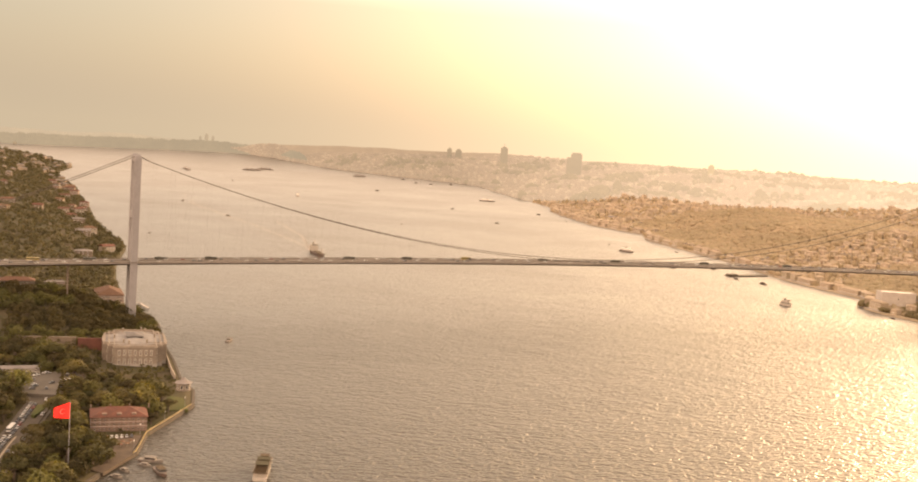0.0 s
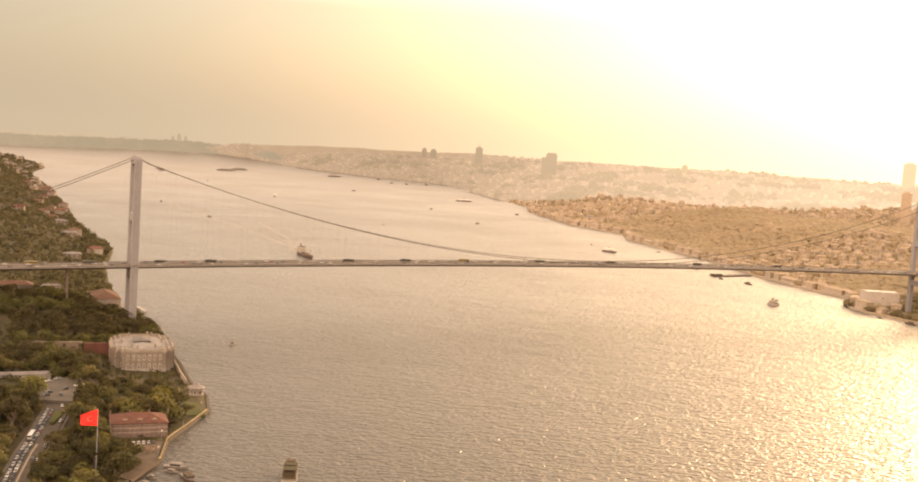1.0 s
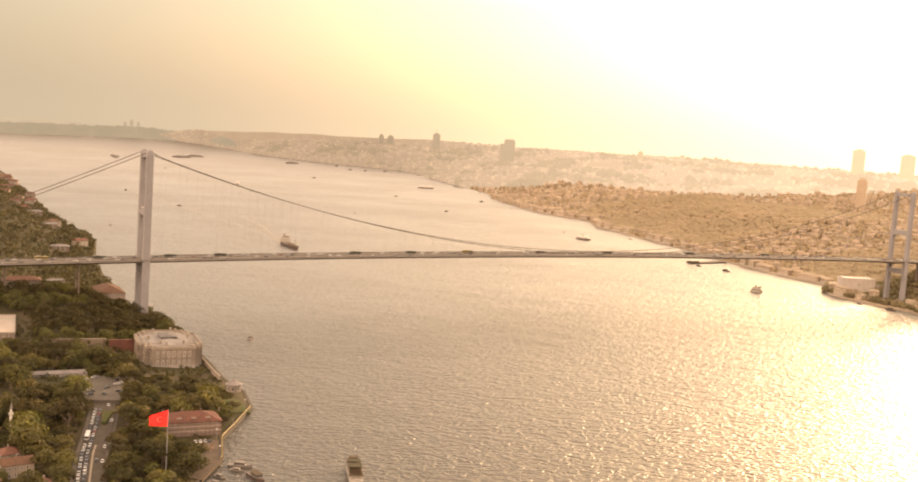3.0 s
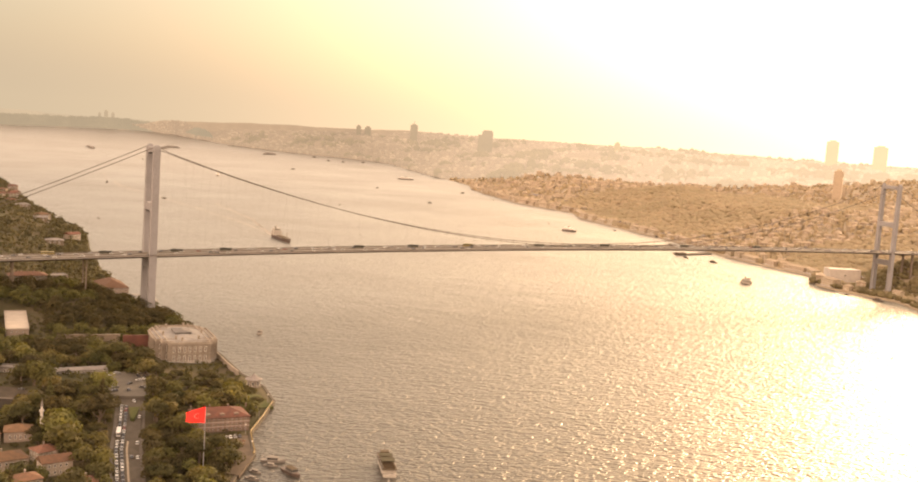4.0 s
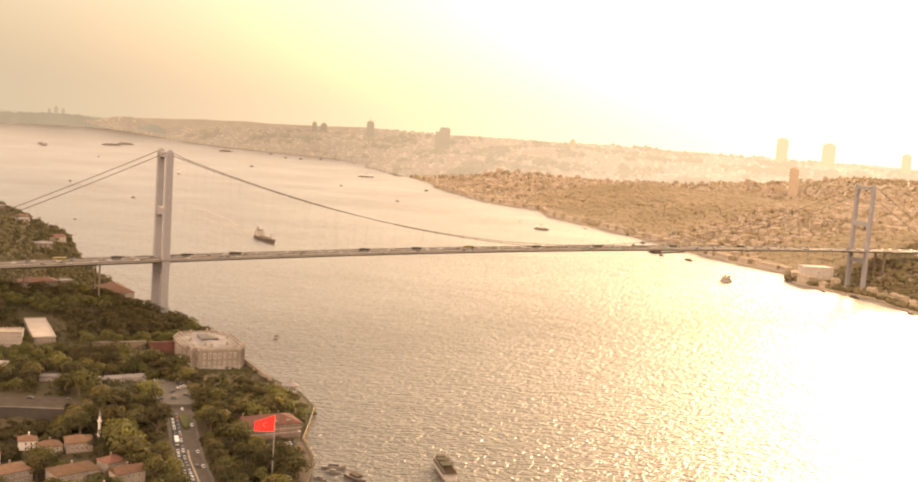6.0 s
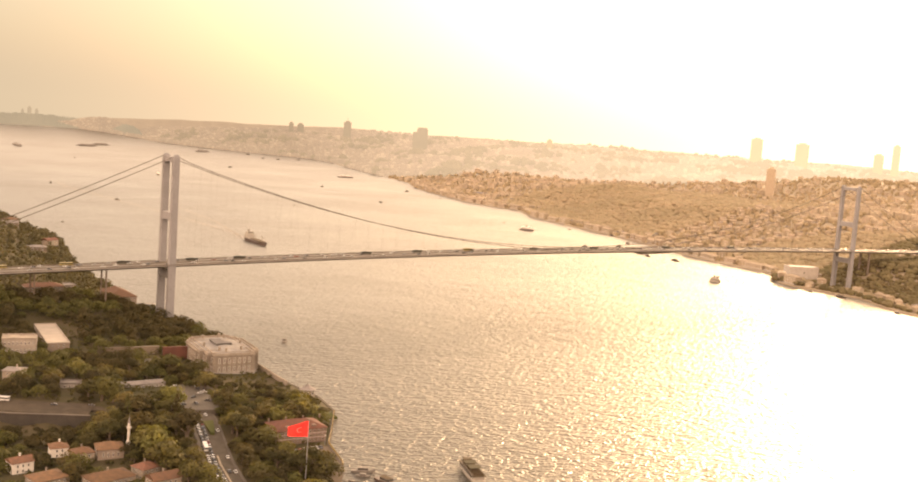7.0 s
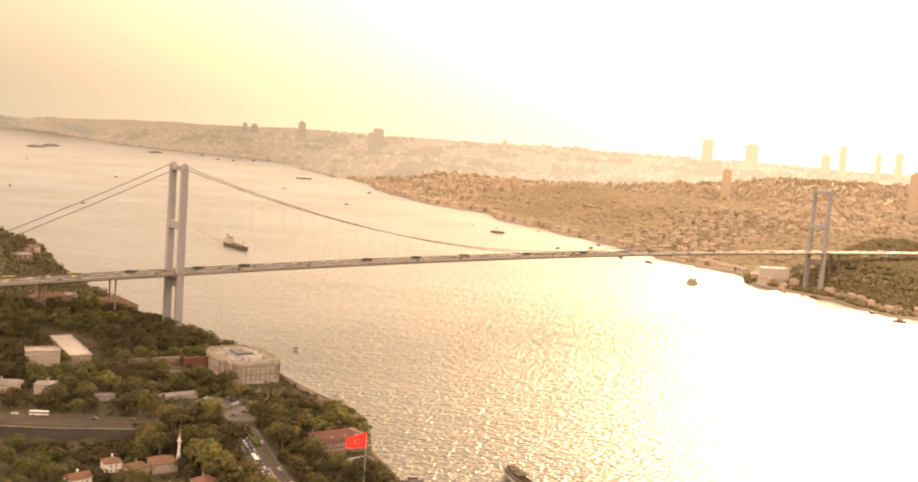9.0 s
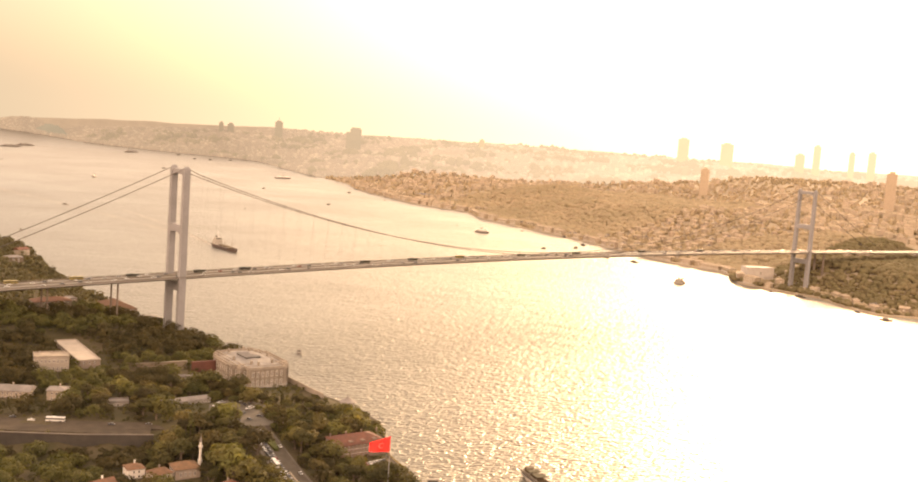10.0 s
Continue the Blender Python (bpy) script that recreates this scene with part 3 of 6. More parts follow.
KERB = material("pale_kerb_stone", (0.26, 0.215, 0.16), 0.9, second=(0.2, 0.165, 0.125), scale=0.3, fine=1.5, specular=0.2)
AVENUE = [(-88, -296), (-86, -320), (-88, -342), (-97, -380), (-107, -420), (-116, -468), (-127, -530), (-145, -640)]
single("road_avenue", strip(AVENUE, 15.0)[0], ASPHALT, "grey asphalt avenue full of queueing traffic", "road", kind="structure")
single("road_median", strip([(x + 0.5, y) for x, y in AVENUE[1:]], 1.1, 0.5)[0], KERB, "pale kerbed strip between the lanes of the avenue", "median", kind="structure")
for o in (-8.5, 8.5):
    single("pavement", strip([(x + o, y) for x, y in AVENUE], 2.2, 0.4)[0], PAVING, "pale stone pavement beside the avenue", "pavement", kind="structure")
plaza = Shape()
ring = [(-101, -326), (-99, -284), (-92, -270), (-76, -264), (-62, -268), (-56, -288), (-60, -318), (-76, -334)]
zc = max(near_height(x, y) for x, y in ring) + 0.35
plaza.v = [(x, y, zc) for x, y in ring] + [(x, y, zc - 5) for x, y in ring]
plaza.f = [tuple(range(8))] + [(i, i + 8, (i + 1) % 8 + 8, (i + 1) % 8) for i in range(8)]
single("pavement_plaza", plaza, PLAZA, "worn grey-brown paved plaza at the head of the avenue", "plaza", kind="structure")
HIGH_ROAD = [(-420, -150), (-330, -205), (-225, -266), (-190, -288), (-165, -303), (-152, -309)]
LINK_ROAD = [(-167, -302), (-140, -308), (-115, -303), (-95, -292)]
HIGH_Z = 11.5


def high_ground(x, y):
    return HIGH_Z - 8.0 * smooth01(-160, -100, x) + max(0.0, (-230 - x) * 0.05)


single("road_upper", strip(HIGH_ROAD, 26.0, ground=high_ground)[0], OLD_ASPHALT, "wide dark upper road behind a retaining wall", "road", kind="structure")
single("road_link", strip(LINK_ROAD, 9.0, 0.4, ground=high_ground)[0], OLD_ASPHALT, "narrow asphalt road leading down to the plaza", "road", kind="structure")
wall = Shape()
edge = [(-400, -192), (-330, -230), (-237, -284), (-200, -306), (-158, -327)]
for x, y in edge:
    z = high_ground(x, y)
    wall.v += [(x, y, -1), (x, y, z + 1.1), (x + 0.5, y + 0.8, z + 1.1), (x + 0.5, y + 0.8, -1)]
for i in range(len(edge) - 1):
    a, b = 4 * i, 4 * i + 4
    wall.f += [(a, b, b + 1, a + 1), (a + 1, b + 1, b + 2, a + 2), (a + 2, b + 2, b + 3, a + 3)]
wall.f += [(0, 1, 2, 3), (16, 19, 18, 17)]
# wall colour kept very dark for the shade it stands in
single("wall_retaining", wall, material("shade_dark_wall", (0.042, 0.035, 0.028), 0.9, second=(0.028, 0.024, 0.02), scale=0.15, fine=0.8), "dark retaining wall below the upper road, shade put into its colour", "wall", kind="structure")
coping = Shape()
for x, y in edge:
    z = high_ground(x, y) + 1.1
    coping.v += [(x - 0.2, y - 0.3, z), (x - 0.2, y - 0.3, z + 0.4), (x + 0.7, y + 1.1, z + 0.4), (x + 0.7, y + 1.1, z)]
for i in range(len(edge) - 1):
    a, b = 4 * i, 4 * i + 4
    coping.f += [(a, b, b + 1, a + 1), (a + 1, b + 1, b + 2, a + 2), (a + 2, b + 2, b + 3, a + 3)]
single("trim_coping", coping, PAVING, "pale stone coping of the retaining wall", "coping", kind="structure")
# quay edge round the point
quay = Shape()
qs = [(near_shore(y), y) for y in (-560, -530, -512, -500, -485, -470, -456, -442, -422, -403, -388, -373, -354, -336, -317, -298, -277, -256, -223, -190, -156, -123, -80, -40, -16, 8)]
for i, (x, y) in enumerate(qs):
    a, b = qs[max(i - 1, 0)], qs[min(i + 1, len(qs) - 1)]
    d = Vector((b[0] - a[0], b[1] - a[1])).normalized()
    for o, z in ((0.5, -2.5), (0.5, 2.45), (-1.4, 2.45), (-1.4, 1.0)):
        quay.v.append((x + d.y * o, y - d.x * o, z))
for i in range(len(qs) - 1):
    a, b = 4 * i, 4 * i + 4
    quay.f += [(a, b, b + 1, a + 1), (a + 1, b + 1, b + 2, a + 2), (a + 2, b + 2, b + 3, a + 3)]
single("quay", quay, QUAY, "weathered stone quay edge along the water", "quay", kind="structure")
# paved apron and lawn of the small harbour
def slab(name, ring, z, mat, label, category):
    s = Shape()
    k = len(ring)
    s.v = [(x, y, z) for x, y in ring] + [(x, y, z - 2.0) for x, y in ring]
    s.f = [tuple(range(k))] + [(i, i + k, (i + 1) % k + k, (i + 1) % k) for i in range(k)]
    return single(name, s, mat, label, category, kind="structure")


GRASS = material("lawn", (0.05, 0.058, 0.02), 0.95, second=(0.075, 0.07, 0.028), scale=0.15, fine=1.5, bump=0.1, specular=0.1)
WARM_PAVING = material("worn_paving", (0.088, 0.066, 0.048), 0.9, second=(0.06, 0.047, 0.036), scale=0.2, fine=1.2, specular=0.15)
slab("pavement_harbour", [(-57.5, -479), (-39.5, -449.5), (-33.6, -424), (-29.5, -409), (-62, -409), (-62, -427), (-48, -432), (-56, -462), (-66, -470)], 2.72, WARM_PAVING, "worn paved apron of the small harbour", "pavement")
slab("lawn_harbour", [(-62, -428), (-49, -433), (-55, -456), (-68, -462), (-70, -440)], 2.68, GRASS, "patch of lawn beside the harbour apron", "lawn")
slab("lawn_island", [(-90, -345), (-83, -346), (-87, -358), (-92, -372), (-94, -370)], max(near_height(x, y) for x, y in ((-90, -345), (-83, -346), (-92, -372), (-100, -358), (-82, -360))) + 0.75, GRASS, "narrow green island between the lanes at the head of the avenue", "lawn")
slab("lawn_point", [(7, -352), (8, -320), (0, -312), (-8, -330), (-6, -352)], 2.66, GRASS, "small lawn on the point behind the quay", "lawn")
# pale sea wall of the palace garden
sea = Shape()
ws = [(near_shore(y) - 5.5, y) for y in (-262, -240, -215, -190, -150, -123, -100)]
for x, y in ws:
    sea.v += [(x, y, 2.0), (x, y, 6.2), (x - 0.9, y, 6.2), (x - 0.9, y, 2.0)]
for i in range(len(ws) - 1):
    a, b = 4 * i, 4 * i + 4
    sea.f += [(a, b, b + 1, a + 1), (a + 1, b + 1, b + 2, a + 2), (a + 2, b + 2, b + 3, a + 3)]
sea.f += [(0, 1, 2, 3), (24, 27, 26, 25)]
single("wall_sea", sea, STONE, "long pale stone garden wall beside the quay", "wall", kind="structure")
TERRACE = material("tan_terrace_wall", (0.16, 0.125, 0.092), 0.9, second=(0.11, 0.088, 0.066), scale=0.12, fine=1.0)
for name, mat, a, b, h, label in (("wall_red", RED_WALL, (-57, -165), (-36, -167), 11.5, "tall brick-red rendered wall beside the palace"),
                                  ("wall_terrace", TERRACE, (-100, -152), (-58, -158), 6.5, "weathered tan terrace wall above the garden")):
    d = math.degrees(math.atan2(b[1] - a[1], b[0] - a[0]))
    cx, cy = (a[0] + b[0]) / 2, (a[1] + b[1]) / 2
    g = min(near_height(*a), near_height(*b)) - 1
    top = 15.5 if name == "wall_red" else 15.0
    w = Shape().box(cx, cy, g, math.dist(a, b), 1.6, top - g, d).box(cx, cy, top, math.dist(a, b) + 0.4, 2.2, 0.5, d)
    single(name, w, mat, label, "wall", kind="structure")

# ---- windows, shared by the buildings ----
WINDOWS = {}


def window_mesh(w, h, glass=GLASS):
    """A window of w by h, set in a proud frame, facing -y."""
    key = (w, h, glass.name)
    if key not in WINDOWS:
        f = 0.14 * w
        v = [(-w / 2, -0.1, 0), (w / 2, -0.1, 0), (w / 2, -0.1, h), (-w / 2, -0.1, h), (-w / 2 + f, -0.1, f), (w / 2 - f, -0.1, f), (w / 2 - f, -0.1, h - f), (-w / 2 + f, -0.1, h - f)]
        v += [(x, -0.03, z) for x, _, z in v[:8]]
        faces = [(0, 1, 5, 4), (1, 2, 6, 5), (2, 3, 7, 6), (3, 0, 4, 7), (0, 8, 9, 1), (1, 9, 10, 2), (2, 10, 11, 3), (3, 11, 8, 0),
                 (4, 5, 13, 12), (5, 6, 14, 13), (6, 7, 15, 14), (7, 4, 12, 15), (12, 13, 14, 15)]
        me = bpy.data.meshes.new("window")
        me.from_pydata(v, [], faces)
        me.materials.append(WHITE)
        me.materials.append(glass)
        me.polygons[12].material_index = 1
        WINDOWS[key] = me
    return WINDOWS[key]


def sash_meshes(w, h, glass=GLASS, trim=WHITE):
    """The surround, the pane and the glazing bars of a window seen from near."""
    key = (w, h, glass.name, trim.name, "sash")
    if key not in WINDOWS:
        f = 0.13 * w
        surround = Shape().box(-w / 2 + f / 2, -0.06, 0, f, 0.12, h).box(w / 2 - f / 2, -0.06, 0, f, 0.12, h).box(0, -0.06, h - f, w - 2 * f, 0.12, f).box(0, -0.06, 0, w - 2 * f, 0.12, f)
        pane = Shape().box(0, -0.02, f, w - 2 * f, 0.04, h - 2 * f)
        bars = Shape().box(0, -0.055, f, 0.09, 0.05, h - 2 * f).box(0, -0.05, h * 0.66, w - 2 * f, 0.04, 0.09)
        WINDOWS[key] = (surround.mesh("window", trim), pane.mesh("pane", glass), bars.mesh("glazing_bar", trim))
    return WINDOWS[key]


def sash_window(parent, w, h, at, glass=GLASS, trim=WHITE):
    surround, pane, bars = sash_meshes(w, h, glass, trim)
    win = part("window", surround, None, parent, at=at)
    part("pane", pane, None, win)
    part("glazing_bar", bars, None, win)
    return win


def facade(parent, sx, sy, z0, storey, storeys, gap, w, h, sides="fblr", skip=0.0, rng=random, glass=GLASS, sash=False, trim=WHITE):
    """Rows of windows on the walls of a body of sx by sy."""
    me = window_mesh(w, h, glass)
    for side in sides:
        length = sx if side in "fb" else sy
        n = max(1, int((length - 1.2) / gap))
        for f in range(storeys):
            for i in range(n):
                if rng.random() < skip:
                    continue
                u = (i - (n - 1) / 2) * gap
                z = z0 + f * storey + (storey - h) * 0.55
                m = {"f": pose(u, -sy / 2, z), "b": pose(u, sy / 2, z, 0, 0, 180), "l": pose(-sx / 2, u, z, 0, 0, -90), "r": pose(sx / 2, u, z, 0, 0, 90)}[side]
                if sash:
                    sash_window(parent, w, h, m, glass, trim)
                else:
                    part("window", me, None, parent, at=m)


def building(name, label, category, x, y, sx, sy, h, turn=0.0, roof="hip", rise=2.6, wall_mat=PLASTER, roof_mat=ROOF, storeys=2, gap=3.0, w=1.2, wh=1.7,
             sides="flr", ground=None, chimneys=1, group="", trim=WHITE):
    g = (ground if ground is not None else min(near_height(x + a * sx / 2, y + b * sy / 2) for a in (-1, 1) for b in (-1, 1)))
    t = thing(name, label, category, pose(x, y, g, 0, 0, turn), group)
    body = Shape().box(0, 0, -3, sx, sy, h + 3).box(0, 0, h - 0.35, sx + 0.5, sy + 0.5, 0.3)
    part("wall", body, wall_mat, t)
    if roof in ("hip", "gable"):
        sh = Shape().box(0, 0, h, sx + 1.2, sy + 1.2, 0.18).hip(0, 0, h + 0.18, sx + 1.4, sy + 1.4, rise, gable=(roof == "gable"))
        part("roof", sh, roof_mat, t)
        zc = h + rise * 0.55
    else:
        sh = Shape()
        for px, py, lx, ly in ((0, -sy / 2, sx + 0.3, 0.4), (0, sy / 2, sx + 0.3, 0.4), (-sx / 2, 0, 0.4, sy + 0.3), (sx / 2, 0, 0.4, sy + 0.3)):
            sh.box(px, py, h, lx, ly, 0.9)
        sh.box(0, 0, h, sx - 0.2, sy - 0.2, 0.12)
        part("roof", sh, roof_mat, t)
        zc = h
    for i in range(chimneys):
        part("chimney", Shape().box((i - (chimneys - 1) / 2) * sx * 0.35 + 0.8, 0.22 * sy, zc - 0.4, 0.8, 0.8, 2.2).box((i - (chimneys - 1) / 2) * sx * 0.35 + 0.8, 0.22 * sy, zc + 1.8, 1.0, 1.0, 0.25), wall_mat, t)
    facade(t, sx, sy, 0.2, (h - 0.4) / storeys, storeys, gap, w, wh, sides, sash=name in ("school_building", "villa", "mosque_hall"), trim=trim)
    return t


# ---- the palace on the point ----
def palace(x, y, turn):
    g = 3.2
    t = thing("palace", "pale marble waterside palace with tall windows and a low grey roof", "palace", pose(x, y, g, 0, 0, turn))
    sx, sy, h = 48.0, 68.0, 14.6
    blocks = ((sx - 15, sy, 0.0), (sx, sy - 28, 0.01), (sx - 7, sy - 12, -0.01), (sx + 1.6, sy - 46, 0.02))
    body = Shape()
    for bx, by, o in blocks:
        body.box(0, 0, -3 + o, bx, by, h + 3)
    part("wall", body, STONE, t)
    for z, d, k in ((7.0, 0.5, 0.5), (h, 0.9, 0.7)):
        for bx, by, o in blocks:
            part("cornice", Shape().box(0, 0, z + o, bx + 2 * k, by + 2 * k, d), STONE, t)
    for bx, by, o in blocks[:3]:
        part("plinth", Shape().box(0, 0, -3.2 + o, bx + 1.2, by + 1.2, 5.0), CONCRETE, t)
        for px, py, lx, ly in ((0, -by / 2 + 0.4, bx, 0.7), (0, by / 2 - 0.4, bx, 0.7), (-bx / 2 + 0.4, 0, 0.7, by), (bx / 2 - 0.4, 0, 0.7, by)):
            part("parapet", Shape().box(px, py, h + 0.9 + o, lx, ly, 1.2), STONE, t)
    for (bx, by, o), rise in zip(blocks[:3], (2.3, 2.1, 2.2)):
        part("roof", Shape().hip(0, 0, h + 0.95 + o, bx - 2.5, by - 2.5, rise), PALACE_ROOF, t, "low pitched pale lead roof")
    part("roof_lantern", Shape().box(0, 4, h + 2.0, 13, 19, 2.0).hip(0, 4, h + 4.0, 14.4, 20.4, 1.5), OLD_LEAD, t, "dark lantern over the central hall")
    for px, py in ((-9, -22), (9, -22), (-9, 24), (9, 24), (-16, -3), (16, 2), (-5, -27), (6, 28)):
        part("chimney", Shape().box(px, py, h + 1.2, 1.3, 2.0, 3.4).box(px, py, h + 4.6, 1.7, 2.4, 0.4), STONE, t)
    pil = Shape().box(0, -0.28, 0, 0.7, 0.55, 7.0).box(0, -0.3, 6.6, 1.0, 0.7, 0.5).mesh("pilaster", STONE)

    def reach(u, across):
        """How far the wall stands out at u along a side."""
        return max((by if across else bx) / 2 for bx, by, o in blocks if abs(u) < (bx if across else by) / 2 - 0.6)

    for z in (1.6, 8.6):
        for i in range(11):
            u = -20.6 + i * 4.12
            out = reach(u, True)
            for turn_round, side in ((0, -1),):
                sash_window(t, 1.9, 4.4, pose(u, side * out, z, 0, 0, turn_round), WASHED_GLASS)
                part("pilaster", pil, None, t, at=pose(u + 2.06 if abs(u + 2.06) < 22 else u - 1.6, side * reach(u + 2.06 if abs(u + 2.06) < 22 else u - 1.6, True), z - 1.4, 0, 0, turn_round))
        for i in range(16):
            v = -30.9 + i * 4.12
            out = reach(v, False)
            for side in (-1, 1):
                sash_window(t, 1.9, 4.4, pose(side * out, v, z, 0, 0, 90 * side), WASHED_GLASS)
                part("pilaster", pil, None, t, at=pose(side * out, v - 1.75, z - 1.4, 0, 0, 90 * side))
    return t


# palace glass: the glare washing out the facade put into a paler colour
WASHED_GLASS = material("washed_out_glass", (0.15, 0.128, 0.105), 0.4, second=(0.1, 0.085, 0.07), scale=0.3)
OLD_LEAD = material("dark_lead", (0.10, 0.09, 0.085), 0.85, second=(0.07, 0.063, 0.06), scale=0.2, fine=1.0)
palace(-13.5, -183.0, -4.0)


def kiosk(x, y, g):
    t = thing("sea_kiosk", "small pale stone sea kiosk with a tented roof on the quay", "kiosk", pose(x, y, g) @ Matrix.Diagonal((1.5, 1.5, 1.15, 1)))
    part("wall", Shape().lathe(0, 0, [(3.8, -0.5), (3.8, 0.4), (3.4, 0.5), (3.4, 4.0), (3.9, 4.2), (3.9, 4.5)], 8), STONE, t)
    part("roof", Shape().lathe(0, 0, [(4.5, 4.5), (4.4, 4.7), (2.4, 5.6), (1.2, 6.7), (0.5, 7.8), (0.12, 8.1)], 8), LEAD, t)
    part("finial", Shape().lathe(0, 0, [(0.1, 8.1), (0.3, 8.4), (0.08, 8.8), (0.05, 9.6)], 6), LEAD, t)
    me = window_mesh(1.3, 2.6)
    for k in range(8):
        a = 360 * (k + 0.5) / 8
        part("window", me, None, t, at=pose(0, 0, 0, 0, 0, a) @ pose(0, -3.16, 0.8))
    return t


kiosk(11.5, -294.0, 2.5)

SCHOOL_WALL = material("brown_timber_wall", (0.16, 0.11, 0.085), 0.9, second=(0.12, 0.085, 0.066), scale=0.3, fine=1.5)
SCHOOL_TRIM = material("weathered_trim_paint", (0.38, 0.31, 0.265), 0.8, second=(0.3, 0.24, 0.205), scale=0.3, fine=1.5)
OLD_ROOF = material("old_roof_tiles", (0.11, 0.046, 0.032), 0.9, second=(0.072, 0.035, 0.026), scale=0.3, fine=1.5, bump=0.08, bump_scale=4.0, specular=0.2)

# ---- buildings near the point and in the village ----
school = building("school_building", "brown three-storey school with pale-framed windows and a red tiled roof", "building", -42, -386, 34, 22, 9.0, -3, rise=4.2, wall_mat=SCHOOL_WALL, roof_mat=OLD_ROOF, storeys=3, gap=2.9, w=1.25, wh=1.7, chimneys=4, ground=2.4, trim=SCHOOL_TRIM)
for z in (3.15, 6.0):
    part("string_course", Shape().box(0, 0, z, 34.3, 22.3, 0.35), SCHOOL_TRIM, school, "weathered string course")
for x, y in ((-9.0, -8.2), (0.0, -8.2), (9.0, -8.2)):
    part("dormer", Shape().box(x, y, 9.4, 2.6, 2.6, 1.5).hip(x, y, 10.9, 3.0, 3.0, 0.8), SCHOOL_WALL, school)
building("mosque_hall", "small pale mosque hall with a red tiled hip roof", "mosque", -161, -381, 15, 13, 6.5, -8, storeys=1, gap=2.8, w=1.2, wh=2.6, chimneys=0, rise=3.0)


def minaret(x, y):
    g = near_height(x, y)
    t = thing("minaret", "slender white stone minaret beside the mosque", "minaret", pose(x, y, g) @ Matrix.Diagonal((1.15, 1.15, 1.45, 1)))
    part("shaft", Shape().lathe(0, 0, [(1.2, -1), (1.2, 2.6), (0.8, 3.3), (0.72, 7.6), (1.1, 8.1)], 12), WHITE, t)
    part("balcony", Shape().lathe(0, 0, [(1.2, 8.1), (1.25, 8.8), (1.15, 8.8), (1.1, 8.2)], 12), WHITE, t)
    part("upper_shaft", Shape().lathe(0, 0, [(0.6, 8.1), (0.56, 10.3)], 12), WHITE, t)
    part("cone_roof", Shape().lathe(0, 0, [(0.75, 10.3), (0.08, 13.2), (0.03, 14.2)], 12), LEAD, t)
    return t


minaret(-147, -372)
VILLAGE = [("house", "pale plaster house with an orange tiled hip roof", -175, -430, 24, 15, 7.0, 12, "hip", 3.0, PLASTER),
           ("house", "pale plaster house with a faded red tiled roof", -152, -422, 12, 11, 6.5, 20, "hip", 2.6, PLASTER),
           ("house", "cream plaster house with a tiled gable roof", -150, -446, 16, 11, 7.5, 8, "gable", 2.8, PLASTER),
           ("house", "small white house with a red tiled roof", -187, -368, 10, 10, 6.0, -5, "hip", 2.4, WHITE),
           ("house", "two-storey pale house with a tiled hip roof", -178, -384, 12, 10, 6.5, 6, "hip", 2.6, PLASTER),
           ("house", "tan plaster house with a weathered tile roof", -205, -420, 18, 14, 8.0, 15, "hip", 2.8, PLASTER),
           ("house", "white house with a red tiled gable roof", -212, -385, 12, 10, 6.5, 10, "gable", 2.5, WHITE),
           ("house", "low pale house with a brown tile roof", -228, -440, 15, 12, 7.0, 22, "hip", 2.6, PLASTER),
           ("house", "cream house with an orange tile roof", -200, -455, 13, 12, 7.0, 4, "hip", 2.6, PLASTER),
           ("house", "pale house with a red tiled roof among trees", -168, -470, 14, 11, 7.0, 14, "hip", 2.6, PLASTER),
           ("house", "small cream house beside the avenue", -140, -480, 10, 9, 6.5, 10, "hip", 2.4, PLASTER)]
for name, label, x, y, sx, sy, h, turn, roof, rise, mat in VILLAGE:
    building(name, label, "house", x, y, sx, sy, h, turn, roof, rise, mat, group="village houses")
HALL_ROOF = material("pale_roof_sheet", (0.42, 0.38, 0.34), 0.8, second=(0.34, 0.31, 0.28), scale=0.1, fine=1.0)
GARDEN_ROOF = material("faded_white_coating", (0.27, 0.232, 0.195), 0.85, second=(0.21, 0.18, 0.152), scale=0.1, fine=1.0)
# garden buildings between the upper road and the palace wall
building("villa", "grand white villa with a balustraded flat roof", "villa", -163, -142, 25, 17, 12.5, -14, "flat", roof_mat=STONE, wall_mat=GARDEN_ROOF, storeys=2, gap=2.9, w=1.3, wh=2.8, chimneys=3, ground=13)
building("hall", "low building with a broad flat pale roof", "hall", -132, -110, 17, 76, 3.9, -5, "flat", roof_mat=GARDEN_ROOF, wall_mat=PLASTER, storeys=1, gap=4, chimneys=0, ground=16)
building("house", "white two-storey house with a pale hipped roof and deep porch", "house", -181, -214, 13, 12, 8.0, -30, "hip", 1.8, PLASTER, LEAD, group="garden houses", chimneys=1, ground=10)
building("house", "long house with a weathered pale tile roof", "house", -208, -196, 30, 14, 6.0, -34, "gable", 3.0, PLASTER, LEAD, group="garden houses", ground=10.5)
building("low_building", "long low building with a pale metal roof", "building", -106, -258, 37, 10, 3.6, 0, "gable", 1.4, CONCRETE, LEAD, storeys=1, gap=3.5, chimneys=0, ground=9.5)
